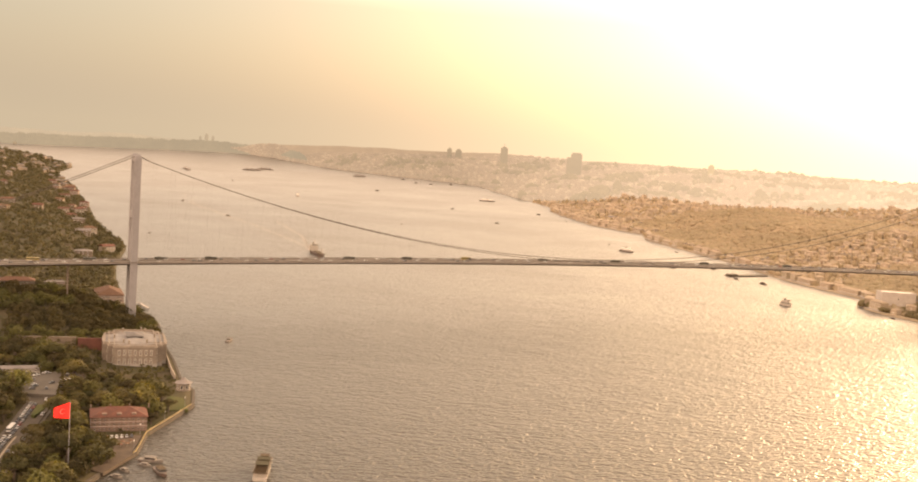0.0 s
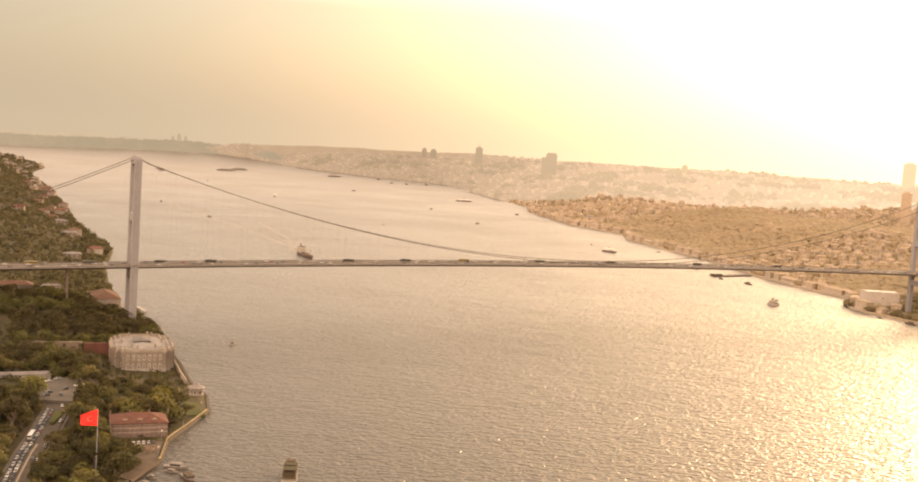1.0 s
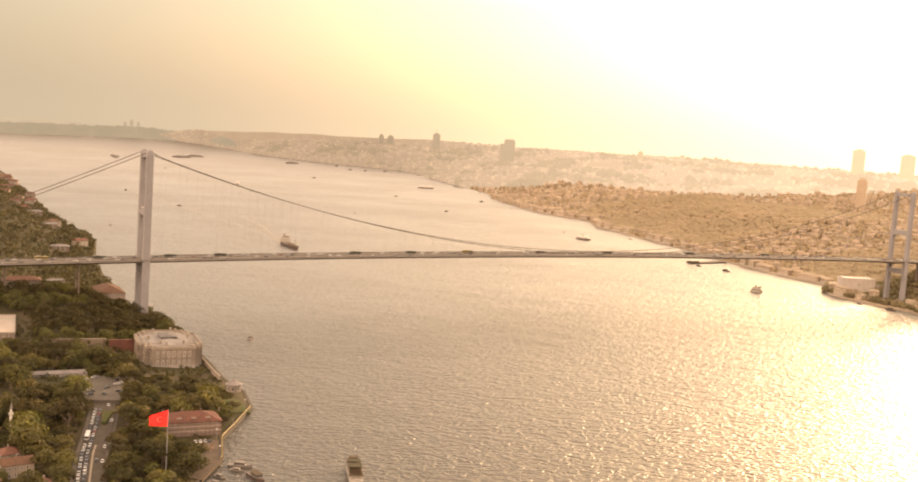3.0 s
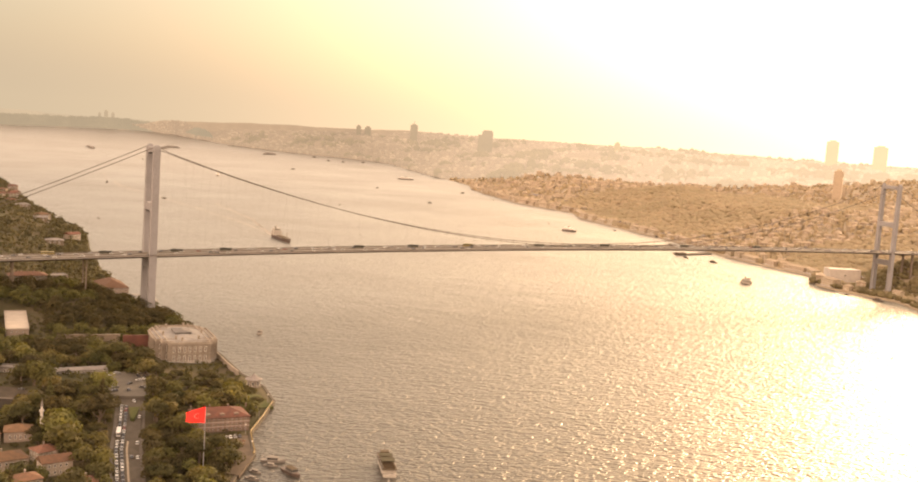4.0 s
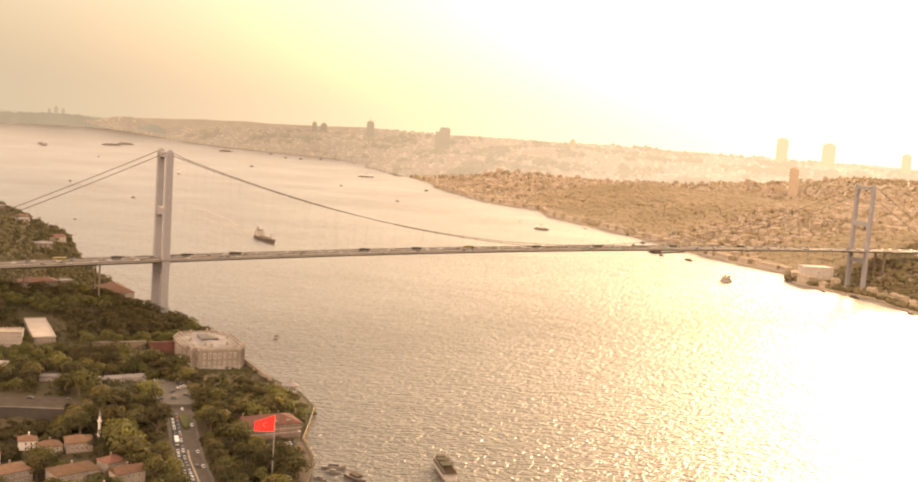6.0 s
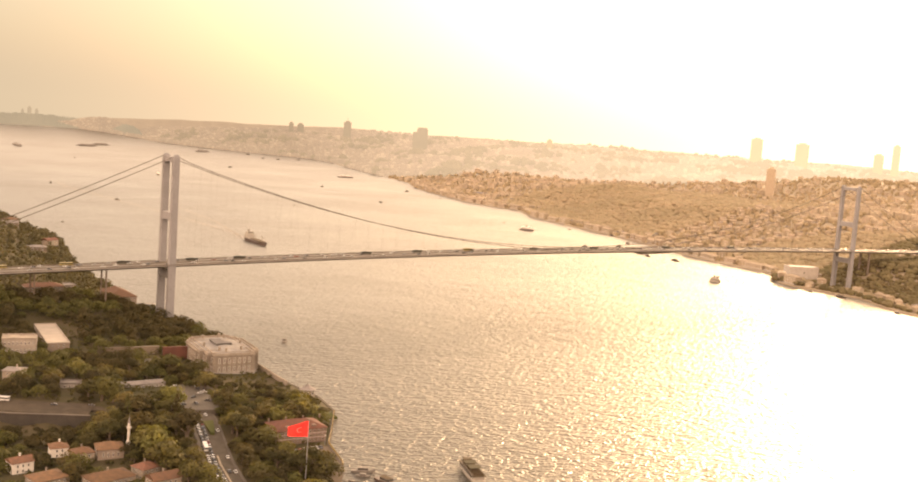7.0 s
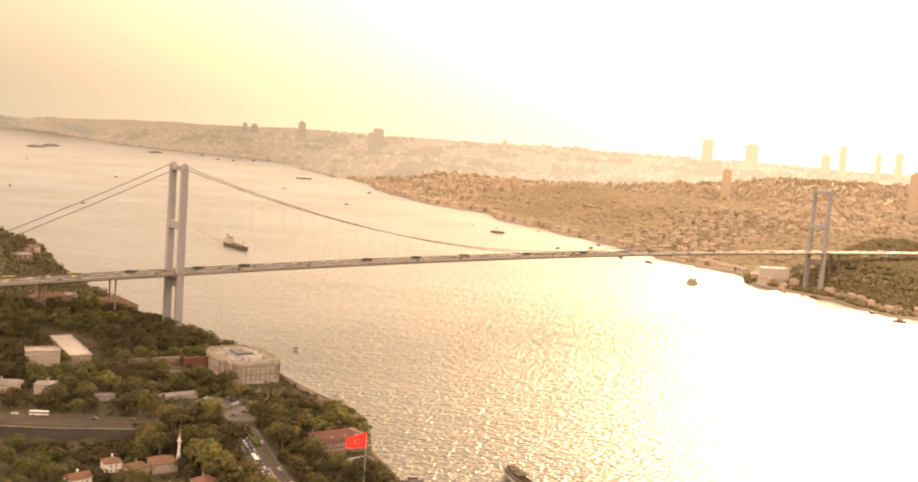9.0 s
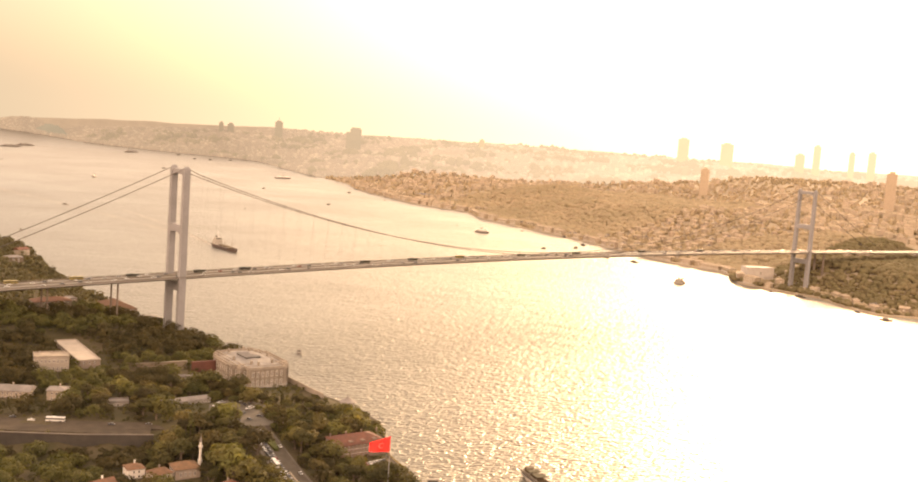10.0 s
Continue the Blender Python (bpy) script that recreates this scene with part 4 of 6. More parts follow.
building("low_building", "small low building with a flat grey roof", "building", -150, -246, 14, 10, 4.0, -20, "flat", 1.0, CONCRETE, LEAD, storeys=1, gap=3.5, chimneys=0, ground=10)
building("low_building", "low garden pavilion with a pale flat roof", "building", -72, -190, 14, 6, 3.5, -15, "flat", 1.0, PLASTER, LEAD, storeys=1, gap=3.5, chimneys=0)
# beyond the bridge
building("waterside_mansion", "large waterside mansion with a steep brown tiled hip roof", "mansion", -12, 118, 28, 46, 7.5, 0, "hip", 6.5, PLASTER, material("brown_roof_tiles", (0.1, 0.062, 0.043), 0.9, second=(0.085, 0.048, 0.032), scale=0.3, fine=1.5, specular=0.1), storeys=2, gap=3.2, ground=2.5, chimneys=2)
building("apartment_house", "pink plaster apartment house with red tiled roofs", "house", -106, 38, 34, 16, 9.0, 0, "hip", 3.0, PLASTER, storeys=3, gap=3.0, chimneys=2)
building("house", "pale house with a flat grey roof below the viaduct", "house", -70, 110, 22, 14, 8.0, 10, "flat", 1.0, PLASTER, LEAD, storeys=2, gap=3.2, group="hillside houses")


# ---- flag ----
def flagpole(x, y, g, top):
    t = thing("flagpole", "tall grey flagpole flying a red flag with a white crescent", "flagpole", pose(x, y, 0))
    part("pole", Shape().tube([(0, 0, g - 1), (0, 0, (g + top) / 2), (0, 0, top)], 0.3, 8, radii=[0.34, 0.26, 0.16]), STEEL, t)
    part("base", Shape().lathe(0, 0, [(1.6, g - 1), (1.6, g + 0.6), (1.2, g + 0.9), (0.5, g + 1.2)], 10), CONCRETE, t)
    fl = Shape()
    n, mrow = 16, 10
    L, H = 12.4, 9.2

    def cloth(u, v):
        """u along the fly, v up the hoist: the wind carries the fly end low."""
        wave = 0.8 * u * math.sin(7.0 * u + 1.5 * v)
        return (-0.69 * L * u + 0.7 * wave, 0.72 * L * u + 0.7 * wave, top - 0.4 - H + H * v * (1 - 0.44 * u) - 1.4 * u)

    for i in range(n + 1):
        for j in range(mrow + 1):
            fl.v.append(cloth(i / n, j / mrow))
    for i in range(n):
        for j in range(mrow):
            a = i * (mrow + 1) + j
            fl.f.append((a, a + mrow + 1, a + mrow + 2, a + 1))
    flag = part("flag", fl, CLOTH_RED, t, "red flag cloth streaming from the pole", smooth=True)
    cr = Shape()
    k = 20
    for side in (-1, 1):
        s2 = Shape()
        for i in range(k + 1):
            a = radians(40 + 280 * i / k)
            for r, cx in ((0.2, 0.0), (0.165, 0.03)):
                b = a
                u, v = 0.42 - 0.0 + (r * math.cos(b) * -0.7 * 0.95) - cx * 0.7, 0.5 + r * math.sin(b)
                px, py, pz = cloth(u, v)
                s2.v.append((px + side * 0.05, py + side * 0.05, pz))
        for i in range(k):
            s2.f.append((2 * i, 2 * i + 1, 2 * i + 3, 2 * i + 2))
        cr.add(s2.v, s2.f)
    # white crescent reddened in its colour, as if backlit through the flag
    part("crescent", cr, material("backlit_white_cloth", (0.72, 0.3, 0.25), 0.7, translucent=0.5, glow_colour=(1.1, 0.7, 0.6)), flag, "white crescent tinted as if backlit")
    return t


flagpole(-75.5, -470.0, near_height(-75.5, -470), 41.5)


# ---- vehicles ----
def car_kind(paint, length=4.3, width=1.78, high=1.45):
    t = thing("car", "", "car")
    low = Shape()
    prof = [(-0.5, 0.35), (-0.5, 0.75), (-0.44, 0.86), (-0.22, 0.9), (0.24, 0.95), (0.46, 0.88), (0.5, 0.7), (0.5, 0.35)]
    for sy, k in ((-1, 1.0), (1, 1.0)):
        low.v += [(x * length, sy * width / 2, z) for x, z in prof]
    low.f = [tuple(range(8)), tuple(range(8, 16))[::-1]] + [(i, i + 8, (i + 1) % 8 + 8, (i + 1) % 8) for i in range(8)]
    part("body", low, paint, t)
    cab = Shape()
    for sy in (-1, 1):
        cab.v += [(-0.26 * length, sy * width * 0.47, 0.88), (-0.12 * length, sy * width * 0.4, high), (0.2 * length, sy * width * 0.4, high), (0.4 * length, sy * width * 0.47, 0.9)]
    cab.f = [(0, 1, 2, 3), (7, 6, 5, 4), (0, 4, 5, 1), (2, 6, 7, 3), (3, 7, 4, 0)]
    part("glazing", cab, GLASS, t)
    part("roof", Shape().box(0.04 * length, 0, high - 0.04, 0.34 * length, width * 0.82, 0.07, taper=0.94), paint, t)
    wheel = Shape().tube([(0, -0.1, 0.32), (0, 0.1, 0.32)], 0.32, 8).mesh("wheel", DARK)
    for sx in (-0.32, 0.32):
        for sy in (-0.46, 0.46):
            part("wheel", wheel, None, t, at=pose(sx * length, sy * width, 0))
    return t


def bus_kind(paint, length=12.0, trim=None):
    t = thing("bus", "", "bus")
    part("body", Shape().box(0, 0, 0.4, length, 2.5, 1.1).box(0, 0, 2.45, length, 2.5, 0.55, taper=0.985), paint, t)
    part("glazing", Shape().box(0, 0, 1.5, length - 0.1, 2.46, 0.95), GLASS, t)
    part("roof_unit", Shape().box(-1.5, 0, 3.0, 3.2, 1.8, 0.3, taper=0.9), trim or paint, t)
    wheel = Shape().tube([(0, -0.15, 0.48), (0, 0.15, 0.48)], 0.48, 8).mesh("wheel", DARK)
    for sx in (-0.27, 0.3):
        for sy in (-1.15, 1.15):
            part("wheel", wheel, None, t, at=pose(sx * length, sy, 0))
    return t


CAR_WORDS = ["white", "silver grey", "black", "dark red", "dark blue"]
rng = random.Random(4)
cars = [car_kind(p) for p in CAR_PAINTS]
buses = [bus_kind(CAR_PAINTS[0]), bus_kind(material("bus_dark_green", (0.075, 0.072, 0.052), 0.35)), bus_kind(material("bus_yellow", (0.28, 0.22, 0.07), 0.35))]
BUS_WORDS = ["white", "dark green", "yellow and dark"]
USED = set()


def put_vehicle(kinds, i, m, label, group):
    src = kinds[i]
    if id(src) not in USED:
        USED.add(id(src))
        src.matrix_basis = m
        ob = src
    else:
        ob = copy_thing(src, m)
    return tagged(ob, label, group=group)


def paint_pick():
    return rng.choices(range(5), (5, 3, 4, 0.5, 0.6))[0]


lanes = [-11.0, -7.6, -4.2, 4.2, 7.6, 11.0]
bus_spots = [(-92, 2), (-40, 1), (28, 1), (78, 1), (226, 1), (292, 1), (365, 2), (462, 1), (560, 1), (690, 1), (-150, 2), (820, 1)]
taken = [(x, 7.6 if k != 2 else 11.0) for x, k in bus_spots]
for x, k in bus_spots:
    y = 7.6 if k != 2 else 11.0
    put_vehicle(buses, k, pose(x, y, deck_z(x) + 0.23, 0, 0, 0), BUS_WORDS[k] + " city bus in traffic on the bridge", "vehicles on the bridge")
for lane in lanes:
    x = -300 + rng.uniform(0, 15)
    while x < 1330:
        if all(abs(x - bx) > 10 or abs(lane - by) > 1.5 for bx, by in taken):
            i = paint_pick()
            put_vehicle(cars, i, pose(x, lane + rng.uniform(-0.3, 0.3), deck_z(x) + 0.23, 0, 0, 0 if lane > 0 else 180), CAR_WORDS[i] + " car in dense traffic on the bridge", "vehicles on the bridge")
        x += rng.uniform(16, 44) if lane > 0 else rng.uniform(30, 90)


def along(points, d):
    for a, b in zip(points, points[1:]):
        n = math.dist(a, b)
        if d <= n:
            u = d / n
            return a[0] + (b[0] - a[0]) * u, a[1] + (b[1] - a[1]) * u, math.degrees(math.atan2(b[1] - a[1], b[0] - a[0]))
        d -= n
    return None


def road_z(x, y):
    return max(near_height(x + o, y) for o in (-8.5, 0, 8.5)) + 0.3


for off, gap0, gap1, start in ((-5.6, 5.4, 7.0, 48), (-2.6, 5.4, 7.0, 50), (2.9, 70, 140, 40), (6.2, 26, 60, 70)):
    d = start
    while True:
        spot = along(AVENUE, d)
        if not spot or spot[1] < -560:
            break
        x, y, a = spot
        i = paint_pick()
        if off == -5.6 and abs(y + 395) < 4:
            put_vehicle(buses, 0, pose(x + off, y, road_z(x, y), 0, 0, a), "white coach in the queue on the avenue", "vehicles on the avenue")
            d += 15
            continue
        put_vehicle(cars, i, pose(x + off, y, road_z(x, y), 0, 0, a), CAR_WORDS[i] + " car queueing on the avenue", "vehicles on the avenue")
        d += rng.uniform(gap0, gap1)
put_vehicle(buses, 0, pose(-201, -270, HIGH_Z + 0.26, 0, 0, -32), "white coach on the upper road", "vehicles on the upper road")
for x, y in ((-222, -250), (-172, -292), (-214, -262), (-150, -300)):
    i = paint_pick()
    put_vehicle(cars, i, pose(x, y, high_ground(x, y) + 0.26, 0, 0, -32), CAR_WORDS[i] + " car on the upper road", "vehicles on the upper road")
for x, y, a in ((-90, -276, 20), (-84, -270, 10), (-68, -272, 60), (-64, -280, 40), (-72, -292, 0), (-92, -290, 80), (-70, -281, 100), (-82, -270, 15), (-68, -289, 120), (-64, -300, 75), (-64, -303.5, 75), (-65, -307, 78), (-92, -304, 10), (-91, -308, 8), (-80, -300, 40), (-74, -312, 140), (-84, -316, 95), (-70, -318, 60), (-93, -316, 5)):
    i = paint_pick()
    put_vehicle(cars, i, pose(x, y, zc + 0.02, 0, 0, a), CAR_WORDS[i] + " car parked on the plaza", "cars on the plaza")
for i in range(10):
    x, y = -60 + i * 3.0, -413 + i * 0.2
    k = paint_pick()
    if x < near_shore(y) - 5:
        put_vehicle(cars, k, pose(x, y, 2.74, 0, 0, 85), CAR_WORDS[k] + " car parked in front of the school", "cars by the school")
for src in cars + buses:
    if id(src) not in USED:
        put_vehicle([src], 0, pose(-64, -500, near_height(-64, -500) + 0.2), "car parked near the harbour", "parked cars")


def jetty(points, z):
    t = thing("jetty", "narrow pale jetty on posts beside the shore", "jetty")
    for (x0, y0), (x1, y1) in zip(points, points[1:]):
        d = math.degrees(math.atan2(y1 - y0, x1 - x0))
        part("walkway", Shape().box((x0 + x1) / 2, (y0 + y1) / 2, z, math.dist((x0, y0), (x1, y1)) + 0.6, 3.0, 0.4, d), CONCRETE, t)
        for i in range(4):
            x, y = x0 + (x1 - x0) * i / 3, y0 + (y1 - y0) * i / 3
            part("post", Shape().tube([(x, y, -2), (x, y, z)], 0.25, 6), CONCRETE, t)
    return t


jetty([(6, 98), (19, 92), (24, 60)], 2.2)


# ---- the promenade on the point ----
YELLOW_PAINT = material("yellow_railing_paint", (0.24, 0.165, 0.035), 0.6, second=(0.18, 0.125, 0.03), scale=0.5)


def railing(ys, inset, label):
    t = thing("railing", label, "railing")
    pts = [(near_shore(y) - inset, y, 2.45) for y in ys]
    for h in (0.55, 1.1):
        part("bar", Shape().tube([(x, y, z + h) for x, y, z in pts], 0.15, 5), YELLOW_PAINT, t)
    post = Shape().box(0, 0, 0, 0.35, 0.35, 1.4).mesh("post", YELLOW_PAINT)
    for x, y, z in pts:
        part("post", post, None, t, at=pose(x, y, z))
    return t


railing([-445 + 3.0 * i for i in range(36)], 0.2, "yellow painted railing along the quay promenade")


def street_lamp(x, y, g):
    t = thing("street_lamp", "slim grey street lamp with a white globe on the quay", "lamp", pose(x, y, g), "quay lamps")
    part("pole", Shape().lathe(0, 0, [(0.2, 0), (0.14, 0.6), (0.08, 5.6)], 8), STEEL, t)
    part("globe", Shape().lathe(0, 0, [(0.05, 5.6), (0.35, 5.75), (0.5, 6.1), (0.35, 6.45), (0.05, 6.6)], 10), WHITE, t, "white globe")
    return t


for x, y in ((-30.5, -406), (-12, -377), (6, -342), (-37.5, -440)):
    street_lamp(x, y, 2.7)


def parasol(x, y):
    t = thing("parasol", "faded orange parasol on the harbour apron", "parasol", pose(x, y, 2.72), "harbour parasols")
    part("pole", Shape().tube([(0, 0, 0), (0, 0, 2.6)], 0.05, 5), WHITE, t)
    part("canopy", Shape().lathe(0, 0, [(1.7, 2.0), (1.65, 2.05), (0.8, 2.5), (0.05, 2.75)], 8), ROOF, t)
    return t


for x, y in ((-43, -427), (-40.5, -431), (-44.5, -432.5), (-38, -425.5), (-47, -426)):
    parasol(x, y)


# ---- ships and boats ----
def hull_shape(length, width, depth, rise=0.6, n=9, stern=0.8):
    """A ship's hull, bow at +x, deck at depth over the water."""
    sh = Shape()
    for i in range(n + 1):
        u = i / n
        half = width / 2 * (stern + (1 - stern) * smooth01(0, 0.3, u)) * (1 - smooth01(0.62, 1.0, u) * 0.97)
        z = depth + rise * depth * smooth01(0.6, 1.0, u)
        x = (u - 0.5) * length
        rake = 0.06 * length * smooth01(0.7, 1.0, u)
        sh.v += [(x - rake, -half * 0.8, -1.0), (x, -half, z), (x, half, z), (x - rake, half * 0.8, -1.0)]
    for i in range(n):
        a, b = 4 * i, 4 * i + 4
        sh.f += [(a, b, b + 1, a + 1), (a + 1, b + 1, b + 2, a + 2), (a + 2, b + 2, b + 3, a + 3), (a + 3, b + 3, b, a)]
    sh.f += [(0, 1, 2, 3), (4 * n, 4 * n + 3, 4 * n + 2, 4 * n + 1)]
    return sh


BOAT_PALE = material("boat_pale_paint", (0.36, 0.33, 0.29), 0.6, second=(0.27, 0.25, 0.22), scale=0.4, specular=0.1)
DECK_BROWN = material("brown_deck", (0.08, 0.06, 0.04), 0.8, second=(0.06, 0.046, 0.03), scale=0.5, specular=0.08)


def cargo_ship(x, y, turn):
    t = thing("cargo_ship", "dark-hulled coastal cargo ship with a pale superstructure aft", "ship", pose(x, y, 0, 0, 0, turn))
    part("hull", hull_shape(88, 13.5, 4.6, 0.5), HULL, t)
    part("deck_hatch", Shape().box(6, 0, 4.6, 46, 9.5, 1.6, taper=0.97), DECK_BROWN, t)
    part("superstructure", Shape().box(-34, 0, 4.6, 14, 12.4, 5.5).box(-33, 0, 10.1, 11, 11.5, 2.8).box(-32.5, 0, 12.9, 8, 10, 2.6).box(-32, 0, 15.4, 9, 12.8, 0.3), BOAT_PALE, t)
    for px in (-6, 22):
        part("derrick", Shape().tube([(px, 0, 5), (px, 0, 15)], 0.45, 6).tube([(px, 0, 7.5), (px + 9, 0, 13.5)], 0.22, 5).tube([(px, -1.8, 13.5), (px, 1.8, 13.5)], 0.2, 5), BOAT_PALE, t)
    part("bridge_glazing", Shape().box(-28.45, 0, 13.6, 0.2, 9.4, 1.2), GLASS, t)
    part("funnel", Shape().box(-38.5, 0, 10, 3.4, 3.0, 8.0, taper=0.85), HULL, t)
    part("mast", Shape().tube([(-32, 0, 15), (-32, 0, 24)], 0.25, 6).tube([(-32, -2.5, 20.5), (-32, 2.5, 20.5)], 0.14, 5), WHITE, t)
    part("mast", Shape().tube([(34, 0, 5), (34, 0, 15)], 0.25, 6), WHITE, t)
    rail = Shape()
    for sy in (-1, 1):
        rail.tube([(-26, sy * 6.5, 5.7), (26, sy * 6.5, 5.7)], 0.08, 4)
    part("rail", rail, WHITE, t)
    return t


def tour_boat(x, y, turn):
    t = thing("tour_boat", "weathered double-decked tour boat with an open upper deck", "boat", pose(x, y, 0, 0, 0, turn))
    part("hull", hull_shape(36, 9.0, 1.9, 0.35, stern=0.93), BOAT_PALE, t)
    part("lower_cabin", Shape().box(-1.5, 0, 1.9, 28, 7.8, 2.5), BOAT_PALE, t)
    part("cabin_glazing", Shape().box(-1.5, 0, 2.7, 26.5, 7.96, 1.1), GLASS, t)
    part("upper_deck", Shape().box(-2, 0, 4.4, 31, 8.6, 0.25), DECK_BROWN, t)
    part("wheelhouse", Shape().box(9.5, 0, 4.65, 4.0, 5.0, 2.4, taper=0.92).box(9.3, 0, 7.05, 4.6, 5.4, 0.2), DECK_BROWN, t)
    for px, ln in ((-6.0, 7.0), (3.0, 6.0)):
        part("canopy", Shape().box(px, 0, 7.0, ln, 7.8, 0.18), YELLOW, t)
        for a in (-1, 1):
            for b in (-1, 1):
                part("canopy_post", Shape().tube([(px + a * (ln / 2 - 0.2), b * 3.7, 4.6), (px + a * (ln / 2 - 0.2), b * 3.7, 7.0)], 0.07, 5), BOAT_PALE, t)
    bench = Shape().box(0, 0, 0, 0.5, 6.4, 0.5).box(-0.25, 0, 0.4, 0.1, 6.4, 0.55).mesh("bench", DECK_BROWN)
    for i in range(10):
        part("bench", bench, None, t, at=pose(-15.5 + i * 1.9, 0, 4.65))
    for sy in (-1, 1):
        part("rail", Shape().tube([(-17, sy * 4.2, 5.6), (12, sy * 4.2, 5.6)], 0.06, 4).tube([(-17, sy * 4.2, 5.1), (12, sy * 4.2, 5.1)], 0.04, 4), BOAT_PALE, t)
    part("mast", Shape().tube([(8.5, 0, 7.0), (8.0, 0, 11.0)], 0.1, 5), BOAT_PALE, t)
    return t


BOAT_GREY = material("boat_grey_paint", (0.2, 0.18, 0.16), 0.6, second=(0.15, 0.135, 0.12), scale=0.4, specular=0.1)


def small_boat(length=14.0, cabin=True, hull=BOAT_GREY, top=BOAT_GREY):
    t = thing("motor_boat", "", "boat")
    part("hull", hull_shape(length, length * 0.3, length * 0.09, 0.5, 7), hull, t)
    if cabin:
        part("cabin", Shape().box(-0.02 * length, 0, length * 0.09, length * 0.42, length * 0.22, length * 0.11, taper=0.9), BOAT_GREY, t)
        part("glazing", Shape().box(-0.02 * length, 0, length * 0.13, length * 0.41, length * 0.224, length * 0.04), GLASS, t)
        part("roof", Shape().box(-0.03 * length, 0, length * 0.2, length * 0.44, length * 0.23, 0.12), top, t)
    part("mast", Shape().tube([(-0.05 * length, 0, length * 0.18), (-0.05 * length, 0, length * 0.42)], 0.07, 5), BOAT_GREY, t)
    return t


def ferry(x, y, turn, length=46.0, paint=WHITE):
    t = thing("ferry", "dark passenger ferry with pale upper decks", "boat", pose(*far(x, y, 0), 0, 0, turn))
    part("hull", hull_shape(length, length * 0.2, 2.6, 0.3, stern=0.6), HULL if paint is WHITE else paint, t)
    part("lower_cabin", Shape().box(0, 0, 2.6, length * 0.78, length * 0.18, 2.6), paint, t)
    part("cabin_glazing", Shape().box(0, 0, 3.4, length * 0.75, length * 0.184, 1.0), GLASS, t)
    part("upper_cabin", Shape().box(-1, 0, 5.2, length * 0.6, length * 0.16, 2.4), paint, t)
    part("wheelhouse", Shape().box(length * 0.2, 0, 7.6, 4.5, 4.5, 2.2), paint, t)
    part("funnel", Shape().lathe(-2, 0, [(1.2, 7.4), (1.1, 11.0), (0.8, 11.0)], 10), HULL, t)
    return t


cargo_ship(350, 588, -92)
tour_boat(31, -484, 72)
FAR_SHIP = material("far_ship_paint", (0.24, 0.22, 0.2), 0.7, second=(0.19, 0.175, 0.16), scale=0.2)
ferry(918, 116, -70, 19, BOAT_PALE)
ferry(1062, 782, -60, 34)
ferry(700, 2150, -100, 40)
ferry(1451, 2356, 170, 60)
ferry(596, 3693, 95, 90, FAR_SHIP)
ferry(952, 3977, 175, 80, FAR_SHIP)
ferry(1063, 4157, 175, 70, FAR_SHIP)
ferry(1485, 3923, 180, 60, FAR_SHIP)
boats = [small_boat(15.0), small_boat(9.0), small_boat(18.0, hull=HULL, top=DECK_BROWN)]
BOAT_WORDS = ["grey motor boat on the open water", "small grey boat on the water", "dark-hulled motor boat on the water"]
first = set()


def put_boat(i, x, y, turn, label="", scale=1.0, group="boats on the strait"):
    m = pose(*far(x, y, 0), 0, 0, turn)
    if i in first:
        ob = copy_thing(boats[i], m)
    else:
        first.add(i)
        ob = boats[i]
        ob.matrix_basis = m
    return tagged(ob, label or BOAT_WORDS[i], group=group)


for i, x, y, a in ((0, 80, -105, 60), (2, 287, 1716, 80), (1, 111, 864, 100), (0, 1113, 1865, 30), (0, 1037, 1377, 200), (2, 1361, 1773, 20), (1, 1199, 801, 150), (0, 1003, 524, 10),
                   (2, 1091, 521, 20), (1, 1328, 1535, 80), (2, 1692, 3485, 10), (2, 1697, 3861, 10), (2, 1634, 3526, 15), (2, 1820, 3542, 10), (1, 1102, 919, 60), (2, 955, -218, -70), (0, 330, 1300, 120), (0, 640, 2900, 70), (2, 1150, 2700, 10), (1, 730, 1250, 40)):
    put_boat(i, x, y, a)
# moored at the harbour by the point
for i, x, y, a in ((0, -29, -455, -28), (2, -26, -478, -78), (1, -45, -470, -60), (1, -50, -480, -50), (1, -33, -462, -40)):
    put_boat(i, x, y, a, "wooden boat moored at the small harbour", group="boats in the harbour")
for i, x, y, a in ((2, 1050, 330, 90), (0, 1040, 390, 80), (2, 1020, -40, 90), (0, 980, -160, 60), (2, 1150, 560, 70), (1, 1015, 10, 90), (2, 1225, 690, 70), (0, 1060, 440, 20)):
    put_boat(i, x, y, a, "boat moored along the far waterfront", group="boats at the far waterfront")


